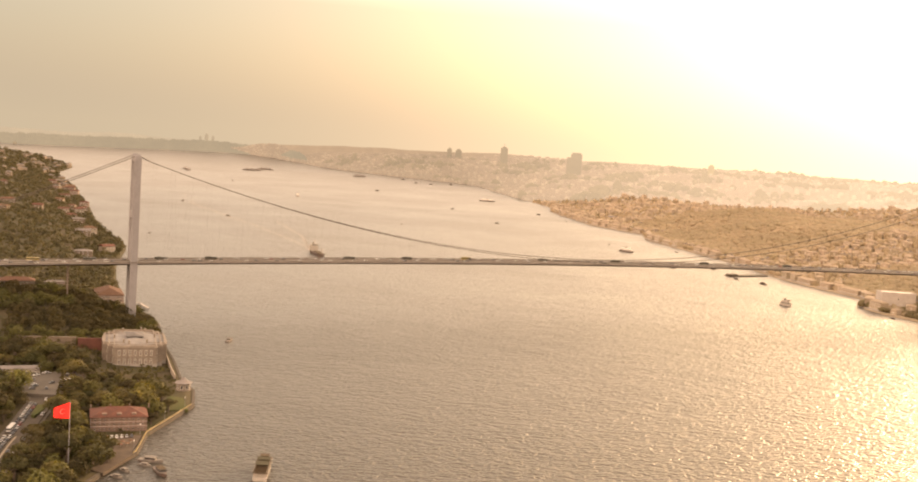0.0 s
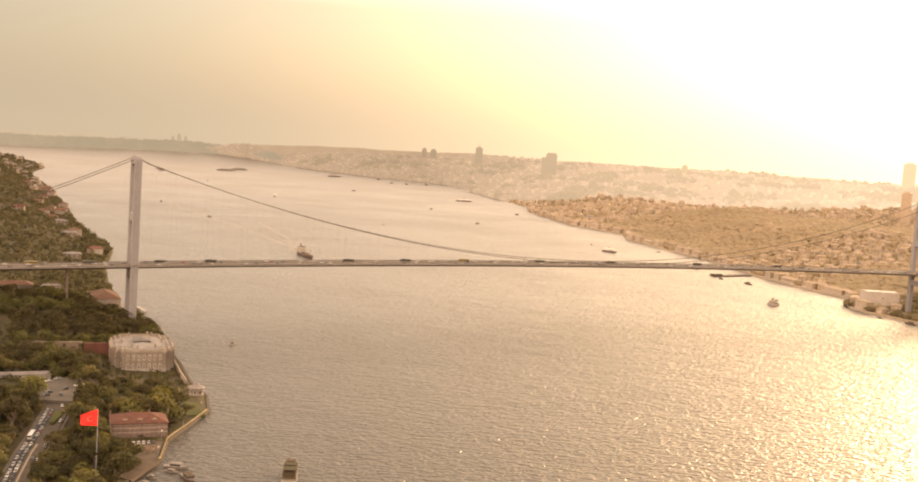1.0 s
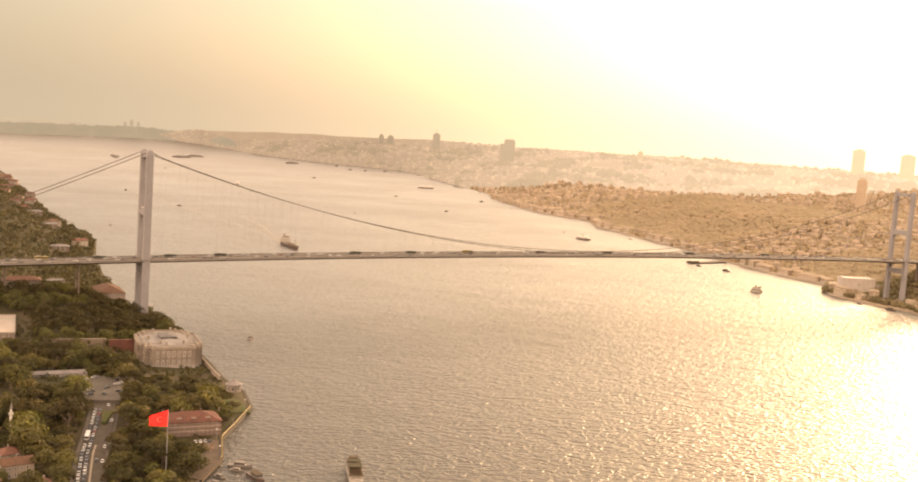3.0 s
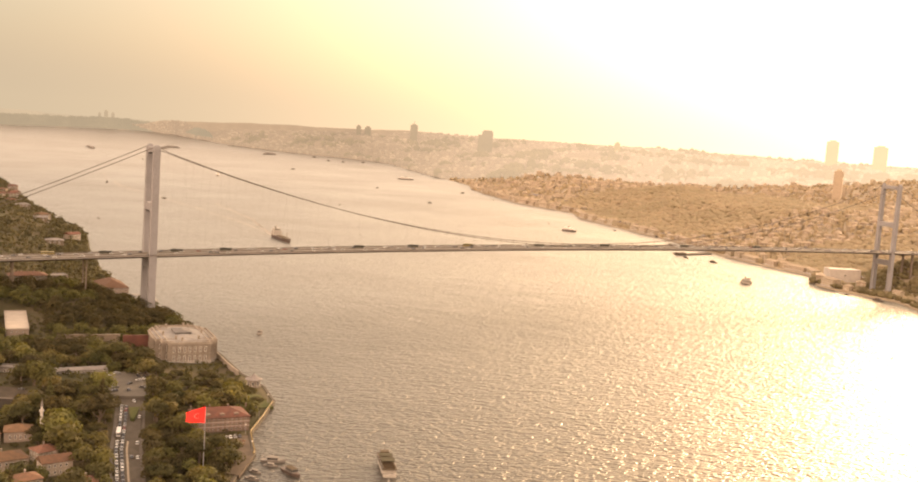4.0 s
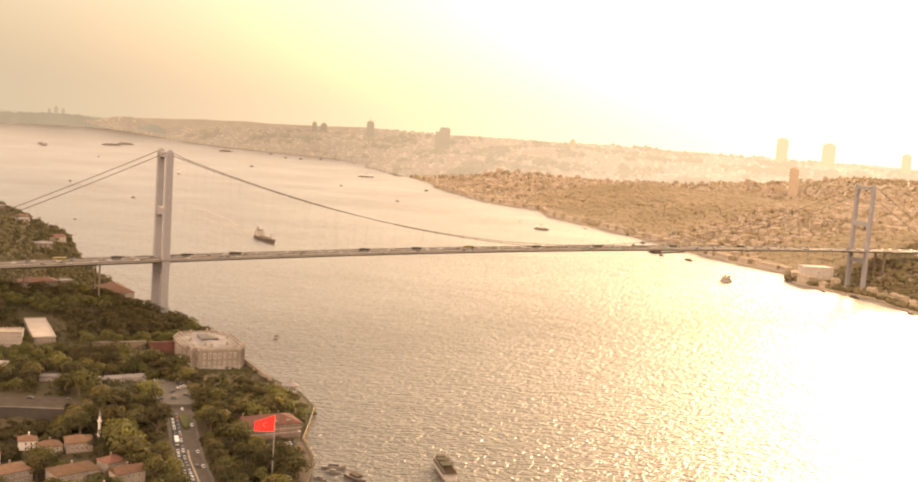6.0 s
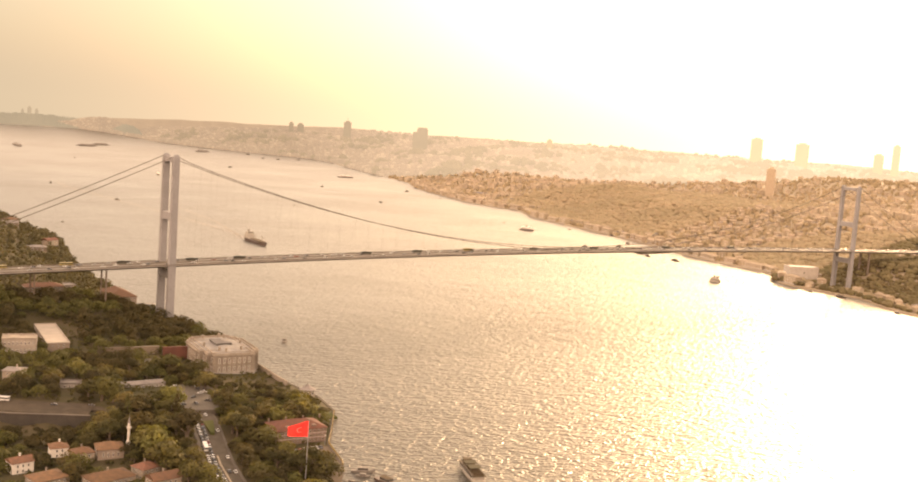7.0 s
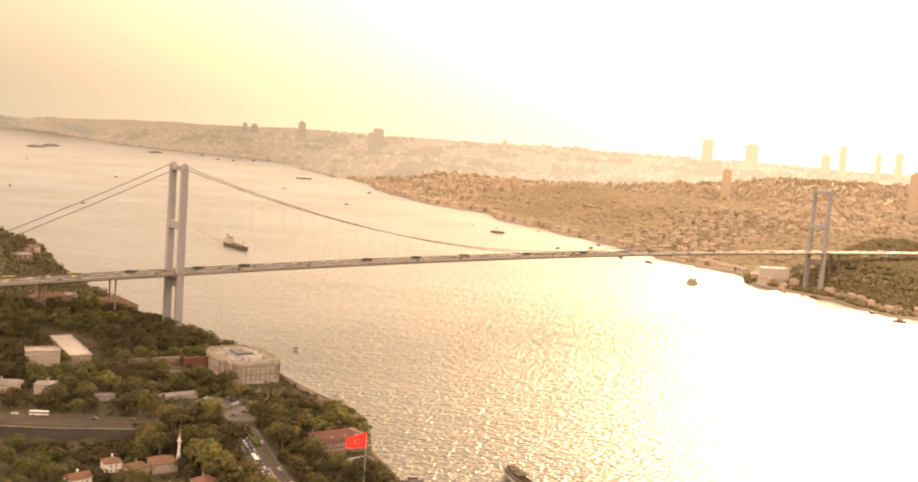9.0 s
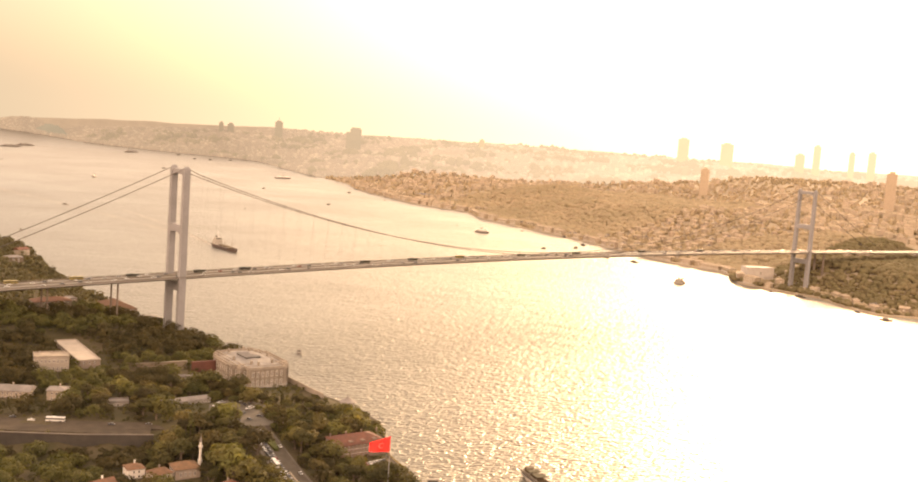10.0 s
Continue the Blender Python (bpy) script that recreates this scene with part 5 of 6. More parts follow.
def wake(points, width, size=1.0):
    """Flat streaks of foam behind a ship."""
    sh = Shape()
    r = random.Random(7)
    for (x0, y0), (x1, y1) in zip(points, points[1:]):
        n = int(math.dist((x0, y0), (x1, y1)) / 5)
        for i in range(n):
            u = (i + r.random()) / n
            x, y = x0 + (x1 - x0) * u + r.uniform(-width, width), y0 + (y1 - y0) * u + r.uniform(-width, width)
            a, l, w = math.atan2(y1 - y0, x1 - x0) + r.uniform(-0.2, 0.2), r.uniform(2, 7) * size, r.uniform(0.2, 0.6) * size
            c, s = math.cos(a), math.sin(a)
            sh.add([(x + p * c - q * s, y + p * s + q * c, 0.12) for p, q in ((-l, 0), (-l * 0.4, -w), (l * 0.7, -w * 0.6), (l, 0.1), (l * 0.4, w), (-l * 0.6, w * 0.8))], [(0, 1, 2, 3, 4, 5)])
    return sh


FOAM = material("foam", (0.36, 0.32, 0.27), 0.7, second=(0.2, 0.19, 0.175), scale=0.5)
foam = wake([(350, 640), (345, 700)], 4.0)
for pts, w in (([(356, 655), (364, 765), (345, 1150), (300, 1640), (318, 1775)], 5.0), ([(356, 655), (400, 900), (420, 1200)], 3.0)):
    s2 = wake(pts, w, 2.4)
    foam.add(s2.v, s2.f)
for pts, w in (([(24, -504), (20, -518)], 1.2), ([(922, 122), (900, 230), (860, 340)], 1.0), ([(290, 1722), (310, 1850), (350, 2100)], 2.0), ([(80, -114), (78, -120)], 0.5)):
    s2 = wake(pts, w)
    foam.add(s2.v, s2.f)
single("foam_wake", foam, FOAM, "thin white foam wakes behind the moving boats", "foam", kind="stuff")


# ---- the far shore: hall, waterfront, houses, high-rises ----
# plaster tones of the far slopes flattened together to stand for haze
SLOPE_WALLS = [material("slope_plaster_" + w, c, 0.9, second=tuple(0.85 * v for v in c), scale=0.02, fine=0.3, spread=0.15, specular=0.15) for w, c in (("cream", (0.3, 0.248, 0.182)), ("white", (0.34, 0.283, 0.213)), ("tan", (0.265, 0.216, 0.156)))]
building("exhibition_hall", "big white windowless hall on the far waterfront", "hall", 1122, 112, 52, 22, 19.5, -24, "flat", roof_mat=HALL_ROOF, wall_mat=HALL_ROOF, storeys=1, gap=60, w=3, wh=3, sides="f", ground=2.5, chimneys=0)
for hx, hy, long in ((1490, 1395, 70), (1535, 1600, 78)):
    building("waterside_depot", "long grey depot with a low hipped roof on the far waterfront", "depot", hx, hy, long, 26, 11, -68, "hip", 4.5, SLOPE_WALLS[2], LEAD, storeys=1, gap=14, w=5, wh=4, sides="f", group="far waterfront depots", ground=2.5)
single("pier", Shape().box(1095, 430, -2, 95, 13, 4.2, 10).box(1058, 423, 2.2, 20, 8, 2.6, 10), QUAY, "low dark stone pier with a shed on the far waterfront", "pier", kind="structure")

TOWERS = [("high_rise", 1673, 3300, 180, 18, 17), ("high_rise", 1711, 3284, 177, 26, 17), ("high_rise", 1869, 3138, 202, 31, 24), ("high_rise", 2033, 2773, 197, 46, 32),
          ("high_rise", 2584, 2594, 187, 24, 20), ("high_rise", 3220, 1983, 259, 46, 36), ("high_rise", 3338, 1839, 250, 50, 40), ("high_rise", 3434, 1540, 228, 34, 30),
          ("high_rise", 3386, 1433, 267, 26, 24), ("high_rise", 3459, 1320, 248, 22, 20), ("high_rise", 3498, 1255, 254, 30, 24), ("high_rise", 2217, 475, 195, 26, 18),
          ("high_rise", 2293, 1142, 159, 26, 18), ("high_rise", 667, 3767, 166, 15, 12), ("high_rise", 695, 3762, 158, 12, 10), ("high_rise", 640, 3772, 154, 11, 10)]
# tower walls with haze painted on as emission, in three strengths
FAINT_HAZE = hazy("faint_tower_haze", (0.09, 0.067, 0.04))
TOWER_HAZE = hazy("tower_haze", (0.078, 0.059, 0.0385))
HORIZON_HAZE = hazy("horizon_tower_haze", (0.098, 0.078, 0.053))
for i, (name, x, y, top, w, d) in enumerate(TOWERS):
    turn = -math.degrees(math.atan2(x - MID.x, y - MID.y)) + (i * 37 % 20) - 10
    t = thing(name, ("slender" if w < 20 else "broad") + " pale high-rise on the hazy skyline", "tower", pose(x, y, 0, 0, 0, turn), "skyline towers")
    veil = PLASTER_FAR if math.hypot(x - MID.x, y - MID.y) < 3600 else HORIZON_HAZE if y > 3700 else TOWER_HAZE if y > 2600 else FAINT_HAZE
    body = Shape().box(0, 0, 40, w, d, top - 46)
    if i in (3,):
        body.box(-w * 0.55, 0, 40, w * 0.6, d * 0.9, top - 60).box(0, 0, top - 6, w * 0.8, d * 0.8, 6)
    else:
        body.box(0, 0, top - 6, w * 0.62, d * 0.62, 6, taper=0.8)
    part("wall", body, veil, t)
    n = int((top - 40) / 7)
    band = Shape().box(0, 0, 0, w + 0.5, d + 0.5, 2.6).mesh("window_band", veil)
    for j in range(n):
        if top - 14 - j * 7 > 60:
            part("window_band", band, None, t, at=pose(0, 0, top - 14 - j * 7))
    if i in (2, 8):
        part("mast", Shape().tube([(0, 0, top), (0, 0, top + 14)], 0.8, 6), STEEL, t)


def shore_distance(x, y):
    return float(np.sqrt(((SHORE_POINTS - (x, y)) ** 2).sum(1)).min())


def in_far_land(x, y):
    a = math.atan2(x - MID.x, y - MID.y)
    r = shore_range(a)
    return r is not None and math.hypot(x - MID.x, y - MID.y) > r + 12


def far_wood(x, y, s):
    n = noise.noise((x * 0.004, y * 0.004, 1.0)) * 140
    if 620 < y + n * 0.6 < 1430 and 50 < s + n * 0.15 < 780 + n:
        return True
    if -700 < y + n * 0.3 < 70 and 45 < s + n * 0.1 < 420 + n:
        return True
    return noise.noise((x * 0.0023, y * 0.0023, 20.0)) > 0.34


# house kinds for the far slopes, copied over them
rng = random.Random(11)
kinds = []
for k in range(9):
    sx, sy, h = rng.uniform(9, 17), rng.uniform(9, 13), rng.choice((7, 9, 10.5, 13))
    t = thing("town_house", "", "house", group="far shore houses")
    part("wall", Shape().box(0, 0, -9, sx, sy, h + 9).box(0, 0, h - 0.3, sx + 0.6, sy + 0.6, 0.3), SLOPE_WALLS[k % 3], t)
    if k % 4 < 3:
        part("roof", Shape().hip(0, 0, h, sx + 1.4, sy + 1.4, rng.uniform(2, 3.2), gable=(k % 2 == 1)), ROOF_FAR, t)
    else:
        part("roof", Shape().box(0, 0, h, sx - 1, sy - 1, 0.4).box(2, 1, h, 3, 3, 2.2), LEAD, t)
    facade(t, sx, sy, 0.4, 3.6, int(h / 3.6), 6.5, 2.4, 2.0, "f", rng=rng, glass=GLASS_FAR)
    kinds.append((t, ["cream", "white", "pale"][k % 3] + (" plaster house with a red tiled roof on the far slope" if k % 4 < 3 else " flat-roofed house on the far slope")))
used, count, spots = set(), 0, []
for _ in range(9000):
    if count >= 190:
        break
    x, y = rng.uniform(1000, 1800), rng.uniform(-250, 1300)
    s = shore_distance(x, y)
    if not in_far_land(x, y) or s < 14 or s > 420 or far_wood(x, y, s) or any((x - a) ** 2 + (y - b) ** 2 < 330 for a, b in spots) or abs(y) < 26 and x < 1500 or ((x - 1120) ** 2 + (y - 108) ** 2 < 6500 and x < 1150):
        continue
    spots.append((x, y))
    i = rng.randrange(len(kinds))
    m = pose(x, y, far_height(x, y), 0, 0, -math.degrees(math.atan2(x - MID.x, y - MID.y)) + rng.uniform(-40, 40))
    if i in used:
        ob = copy_thing(kinds[i][0], m)
    else:
        used.add(i)
        ob = kinds[i][0]
        ob.matrix_basis = m
    tagged(ob, kinds[i][1], "house", "far shore houses")
    count += 1

# long low houses in a row along the far waterfront
row_kinds = []
for k, (length, deep, high) in enumerate(((24, 11, 8.5), (34, 12, 10), (17, 10, 11), (44, 13, 7.5), (28, 12, 12))):
    t = thing("waterfront_house", "", "house", group="far waterfront houses")
    part("wall", Shape().box(0, 0, -3, length, deep, high + 3).box(0, 0, high - 0.3, length + 0.8, deep + 0.8, 0.35), SLOPE_WALLS[(2, 0, 2, 2, 0)[k]], t)
    part("roof", Shape().hip(0, 0, high + 0.05, length + 1.6, deep + 1.6, 2.6), ROOF_FAR, t)
    part("quay_plinth", Shape().box(0, -deep / 2 - 2.0, -3, length + 3, 4.0, 4.0), CONCRETE, t)
    facade(t, length, deep, 0.6, 3.6, int(high / 3.6), 5.0, 2.2, 2.0, "f", rng=rng, glass=GLASS_FAR)
    row_kinds.append((t, ["tan", "cream", "tan", "tan", "cream"][k] + " plaster waterside house with a tiled hip roof"))
row_used = set()
for (x0, y0), (x1, y1) in zip(FAR_SHORE[8:20], FAR_SHORE[9:21]):
    seg, d = math.dist((x0, y0), (x1, y1)), rng.uniform(4, 20)
    ux, uy = (x1 - x0) / seg, (y1 - y0) / seg
    while d < seg - 8:
        i = rng.randrange(5)
        length, deep = ((24, 11), (34, 12), (17, 10), (44, 13), (28, 12))[i]
        d += length / 2
        x, y = x0 + ux * d + uy * (deep / 2 + 6), y0 + uy * d - ux * (deep / 2 + 6)
        d += length / 2 + rng.uniform(3, 26)
        if abs(y) < 30 or any((x - a) ** 2 + (y - b) ** 2 < 3000 for a, b in ((1122, 112), (1490, 1395), (1535, 1600))) or any((x - a) ** 2 + (y - b) ** 2 < 260 for a, b in spots):
            continue
        spots.append((x, y))
        m = pose(x, y, 2.3, 0, 0, math.degrees(math.atan2(uy, ux)) + 180)
        if i in row_used:
            ob = copy_thing(row_kinds[i][0], m)
        else:
            row_used.add(i)
            ob = row_kinds[i][0]
            ob.matrix_basis = m
        tagged(ob, row_kinds[i][1], "house", "far waterfront houses")

# the rest of the city, too many to count
walls, roofs, panes = Shape(), Shape(), Shape()
last_walls, pale_walls = Shape(), Shape()
made = 0
for _ in range(64000):
    if made >= 15500:
        break
    a = radians(rng.uniform(-22, 84))
    r0 = shore_range(a)
    r = r0 + 18 + (max(7600, r0 + 900) - r0) * rng.random() ** 1.7
    x, y = MID.x + r * math.sin(a), MID.y + r * math.cos(a)
    s = shore_distance(x, y)
    if y > 5000 and x < 1650:
        continue
    if r < 4000 and rng.random() < 0.6:
        continue
    if any((x - a) ** 2 + (y - b) ** 2 < 3000 for a, b in ((1490, 1395), (1535, 1600))) or far_wood(x, y, s) or (x < 1800 and y < 1300 and s < 430 and y > -250):
        continue
    big = 1.0 + smooth01(4500, 7500, r) * 0.5
    sx, sy, h = rng.uniform(9, 19) * big, rng.uniform(9, 14) * big, rng.choice((7, 9, 10, 12, 15)) * (0.8 + 0.2 * big)
    g = far_height(x, y)
    px, py, pz = far(x, y, g)
    k = min(1.0, math.hypot(px - MID.x, py - MID.y) / r)
    sx, sy, h = sx * k, sy * k, h * k
    t = -math.degrees(a) + rng.uniform(-45, 45)
    if r > 4000:
        (pale_walls if rng.random() < 0.22 else last_walls).box(px, py, pz - 8 * k, sx, sy, h + 8 * k, t).hip(px, py, pz + h, sx * 1.08, sy * 1.08, 3.0 * k, t)
        made += 1
        continue
    walls.box(px, py, pz - 8 * k, sx, sy, h + 8 * k, t)
    if rng.random() < 0.62:
        roofs.hip(px, py, pz + h, sx * 1.08, sy * 1.08, 3.0 * k, t)
    else:
        roofs.box(px, py, pz + h, sx * 0.92, sy * 0.92, 0.5 * k, t).box(px, py, pz + h, sx * 0.3, sy * 0.3, 2.6 * k, t)
    if r < 3600:
        c, s_ = math.cos(radians(t)), math.sin(radians(t))
        rows = max(1, int(h / (3.2 * k)))
        for f in range(rows):
            z = pz + h * (f + 0.35) / rows
            q = [(-0.46 * sx, -sy / 2 - 0.15), (0.46 * sx, -sy / 2 - 0.15)]
            (ax, ay), (bx, by) = [(px + u * c - v * s_, py + u * s_ + v * c) for u, v in q]
            panes.add([(ax, ay, z), (bx, by, z), (bx, by, z + 1.3 * k), (ax, ay, z + 1.3 * k)], [(0, 1, 2, 3)])
    made += 1
city = thing("distant_city", "dense pale city of plaster houses with tiled roofs over far hills", "city", kind="stuff")
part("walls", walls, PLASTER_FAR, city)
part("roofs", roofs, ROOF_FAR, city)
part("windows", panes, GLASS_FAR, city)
last_city = thing("horizon_city", "pale houses dissolving into haze on the last hills", "city", kind="stuff")
# haze painted onto these houses as emission, not their plaster
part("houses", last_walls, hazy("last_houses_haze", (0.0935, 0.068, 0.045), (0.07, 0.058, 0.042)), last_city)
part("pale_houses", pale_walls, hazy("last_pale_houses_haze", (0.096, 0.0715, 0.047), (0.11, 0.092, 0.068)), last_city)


# ---- houses on the wooded near shore beyond the bridge ----
rng = random.Random(21)
near_spots = []
n = 0
for _ in range(4000):
    if n >= 50:
        break
    y = 150 + 1900 * rng.random() ** 1.3
    s = rng.uniform(6, 60) if rng.random() < 0.45 else rng.uniform(30, 420)
    x = near_shore(y) - s - 6
    if any((x - a) ** 2 + (y - b) ** 2 < 620 for a, b in near_spots) or y < 430 and x > -190:
        continue
    near_spots.append((x, y))
    sx, sy, h = rng.uniform(13, 26), rng.uniform(10, 15), rng.choice((8, 10, 12, 14))
    mat = rng.choice((PLASTER, TERRACE, TERRACE))
    building("hillside_house", rng.choice(("pale plaster", "cream plaster", "white")) + " house with a tiled roof among trees", "house", x, y, sx, sy, h, rng.uniform(-40, 40), rng.choice(("hip", "hip", "gable")), rng.uniform(2.2, 3.2), mat, rng.choice((OLD_ROOF, LEAD, ROOF)),
             storeys=2 if h < 9 else 3, gap=6.0, w=2.2, wh=1.9, sides="f", group="hillside houses")
    n += 1


# ---- trees ----
def leaf_cloud(centres, radii, heights, count, size, seed, flat=0.75):
    """Leaf sheets round many crowns at once: uneven lobes, open gaps."""
    r = np.random.RandomState(seed)
    m = len(centres)
    d = r.normal(size=(m, count, 3))
    d /= np.linalg.norm(d, axis=2, keepdims=True)
    d[..., 2] = np.where(d[..., 2] < -0.35, -d[..., 2], d[..., 2])
    lobes = r.normal(size=(m, 6, 3))
    lobes[..., 2] = np.abs(lobes[..., 2]) * 0.7
    lobes /= np.linalg.norm(lobes, axis=2, keepdims=True)
    near = np.einsum("mci,mli->mcl", d, lobes).max(2)
    rad = (0.55 + 0.5 * np.clip(near, 0, 1) ** 3 + r.uniform(-0.16, 0.06, size=near.shape))[..., None]
    offs = d * rad
    pos = centres[:, None, :] + offs * np.stack([radii, radii, heights], 1)[:, None, :]
    nrm = d + r.normal(scale=0.32, size=d.shape)
    nrm /= np.linalg.norm(nrm, axis=2, keepdims=True)
    ref = r.normal(size=d.shape)
    a = np.cross(nrm, ref)
    a /= np.linalg.norm(a, axis=2, keepdims=True) + 1e-9
    b = np.cross(nrm, a)
    sz = (size * r.uniform(0.6, 1.25, size=(m, count)) * (radii[:, None] / radii.mean()) ** 0.5)[..., None]
    bend = nrm * sz * 0.25
    quad = np.stack([pos - a * sz, pos - b * sz * 0.7 + bend, pos + a * sz, pos + b * sz * 0.75 + bend], 2)
    return quad.reshape(-1, 3)


def sheet_mesh(name, verts, mat):
    n = len(verts) // 4
    me = bpy.data.meshes.new(name)
    me.vertices.add(len(verts))
    me.vertices.foreach_set("co", verts.astype(np.float32).ravel())
    me.loops.add(n * 4)
    me.loops.foreach_set("vertex_index", np.arange(n * 4, dtype=np.int32))
    me.polygons.add(n)
    me.polygons.foreach_set("loop_start", np.arange(0, n * 4, 4, dtype=np.int32))
    me.materials.append(mat)
    me.update(calc_edges=True)
    me.validate()
    return me


def tree_kind(seed, pine):
    r = random.Random(seed)
    t = thing("tree", "", "tree", group="trees of the point")
    high = r.uniform(5.0, 7.5) if pine else r.uniform(3.4, 5.0)
    trunk = Shape().tube([(0, 0, -1.5), (r.uniform(-0.3, 0.3), r.uniform(-0.3, 0.3), high * 0.5), (r.uniform(-0.6, 0.6), r.uniform(-0.6, 0.6), high)], 0.3, 6, radii=[0.45, 0.32, 0.18])
    centres, rad, hts = [], [], []
    for k in range(5):
        a = k * 2 * math.pi / 5 + r.uniform(-0.4, 0.4)
        d = r.uniform(1.4, 2.6)
        tip = (d * math.cos(a), d * math.sin(a), high + r.uniform(-0.6, 0.9))
        trunk.tube([(0, 0, high * r.uniform(0.5, 0.75)), tip], 0.14, 5, radii=[0.16, 0.06])
        centres.append((tip[0], tip[1], tip[2] + (0.4 if pine else 0.2)))
        rad.append(r.uniform(1.9, 2.8))
        hts.append(r.uniform(1.4, 2.0) if pine else r.uniform(1.9, 2.9))
    centres.append((0, 0, high + (1.0 if pine else 1.8)))
    rad.append(3.4)
    hts.append(2.7 if pine else 3.5)
    part("trunk", trunk, BARK, t)
    part("crown", sheet_mesh("crown", leaf_cloud(np.array(centres), np.array(rad), np.array(hts), 150, 0.38, seed), LEAF_DARK if pine else LEAF), None, t)
    return t


def cypress_kind(seed):
    t = thing("cypress", "", "tree", group="trees of the point")
    part("trunk", Shape().tube([(0, 0, -1), (0, 0, 9)], 0.25, 6, radii=[0.3, 0.08]), BARK, t)
    cs = np.array([(0, 0, 1.8 + 1.5 * i) for i in range(7)], float)
    part("crown", sheet_mesh("crown", leaf_cloud(cs, np.array([1.1, 1.4, 1.5, 1.35, 1.1, 0.8, 0.45]), np.full(7, 1.6), 36, 0.45, seed), LEAF_DARK), None, t)
    return t


def body_boxes():
    out = []
    for ob in scene.objects:
        if ob.parent is None and ob.type == "EMPTY" and ob.matrix_basis.translation.x < 200:
            for c in ob.children:
                if c.name.split(".")[0] in ("wall", "shaft") and c.type == "MESH":
                    vs = [v.co for v in c.data.vertices]
                    clear = {"mansion": 40, "villa": 12, "hall": 7, "mosque": 44, "minaret": 44, "kiosk": 16, "palace": 28, "building": 34}.get(ob.get("category"), 14 if ob.name.startswith("apartment") else 20)
                    out.append((ob.matrix_basis.inverted(), min(v.x for v in vs), max(v.x for v in vs), min(v.y for v in vs) - clear, max(v.y for v in vs), clear))
    return out


BOXES = body_boxes()


def path_distance(points, x, y):
    best = 1e9
    for (x0, y0), (x1, y1) in zip(points, points[1:]):
        dx, dy = x1 - x0, y1 - y0
        u = min(1, max(0, ((x - x0) * dx + (y - y0) * dy) / (dx * dx + dy * dy)))
        best = min(best, math.hypot(x - x0 - u * dx, y - y0 - u * dy))
    return best


def free_for_tree(x, y, room=2.8):
    if near_shore(y) - x < 6.5 or 0 < near_shore(y) - x < 22 and -318 < y < -262 or near_shore(y) - x < 13 and -330 < y < -150:
        return False
    if path_distance(AVENUE, x, y) < 9.0 + room or path_distance(HIGH_ROAD, x, y) < 17.5 + room or path_distance(LINK_ROAD, x, y) < 4.0 + room:
        return False
    if -112 < x < -47 and -346 < y < -254 and ((x + 84) / 17) ** 2 + ((y + 300) / 34) ** 2 < 1.1:
        return False
    off = (x + 400) * 0.487 + (y + 194) * 0.873   # out from the retaining wall
    if x < -158 + room and -12 - room < off < 4:
        return False
    if -104 < x < -58 and -186 < y < -152:
        return False
    if -148 < x < -110 and -165 < y < -60:
        return False
    if -64 < x < 12 and -345 < y < -255 and noise.noise((x * 0.09, y * 0.09, 6.0)) > -0.02:      # open ground in the palace garden
        return False
    if abs(y) < 12 and near_shore(y) - x < 40:
        return False
    if -50 < x < 24 and -264 < y < -205 or -64 < x < -36 and -232 < y < -160:
        return False
    if -53 < x < -20 and -482 < y < -405 or -9 < x < 12 and -354 < y < -308:
        return False
    for inv, x0, x1, y0, y1, clear in BOXES:
        p = inv @ Vector((x, y, 0))
        if x0 - room < p.x < x1 + room and y0 - room < p.y < y1 + room:
            return False
    return True


tree_kinds = [tree_kind(100 + k, k % 2 == 0) for k in range(8)] + [cypress_kind(120), cypress_kind(121)]
tree_labels = ["dark umbrella pine with a broad crown", "broad-leaved tree with a sunlit olive crown"] * 4 + ["slim dark cypress"] * 2
rng = random.Random(31)
placed, used = [], set()
tries = 0
while len(placed) < 300 and tries < 20000:
    tries += 1
    y = rng.uniform(-545, -225)
    x = near_shore(y) - 6 - 175 * rng.random() ** 1.1
    if not free_for_tree(x, y) or any((x - a) ** 2 + (y - b) ** 2 < 62 for a, b in placed):
        continue
    placed.append((x, y))
    i = rng.choices(range(10), (3, 4, 3, 4, 3, 4, 3, 4, 1, 1))[0]
    k = 0.9 + 0.9 * rng.random() ** 1.5
    if y > -330 and x > -55:      # lower trees in the palace garden
        k = 0.75 + 0.35 * (k - 0.9)
    m = pose(x, y, near_height(x, y), 0, 0, rng.uniform(0, 360)) @ Matrix.Diagonal((k, k, k * rng.uniform(0.8, 1.0), 1))
    if i in used:
        made_tree = copy_thing(tree_kinds[i], m)
    else:
        used.add(i)
        made_tree = tree_kinds[i]
        made_tree.matrix_basis = m
    tagged(made_tree, tree_labels[i] + " on the wooded point", "tree", "trees of the point")


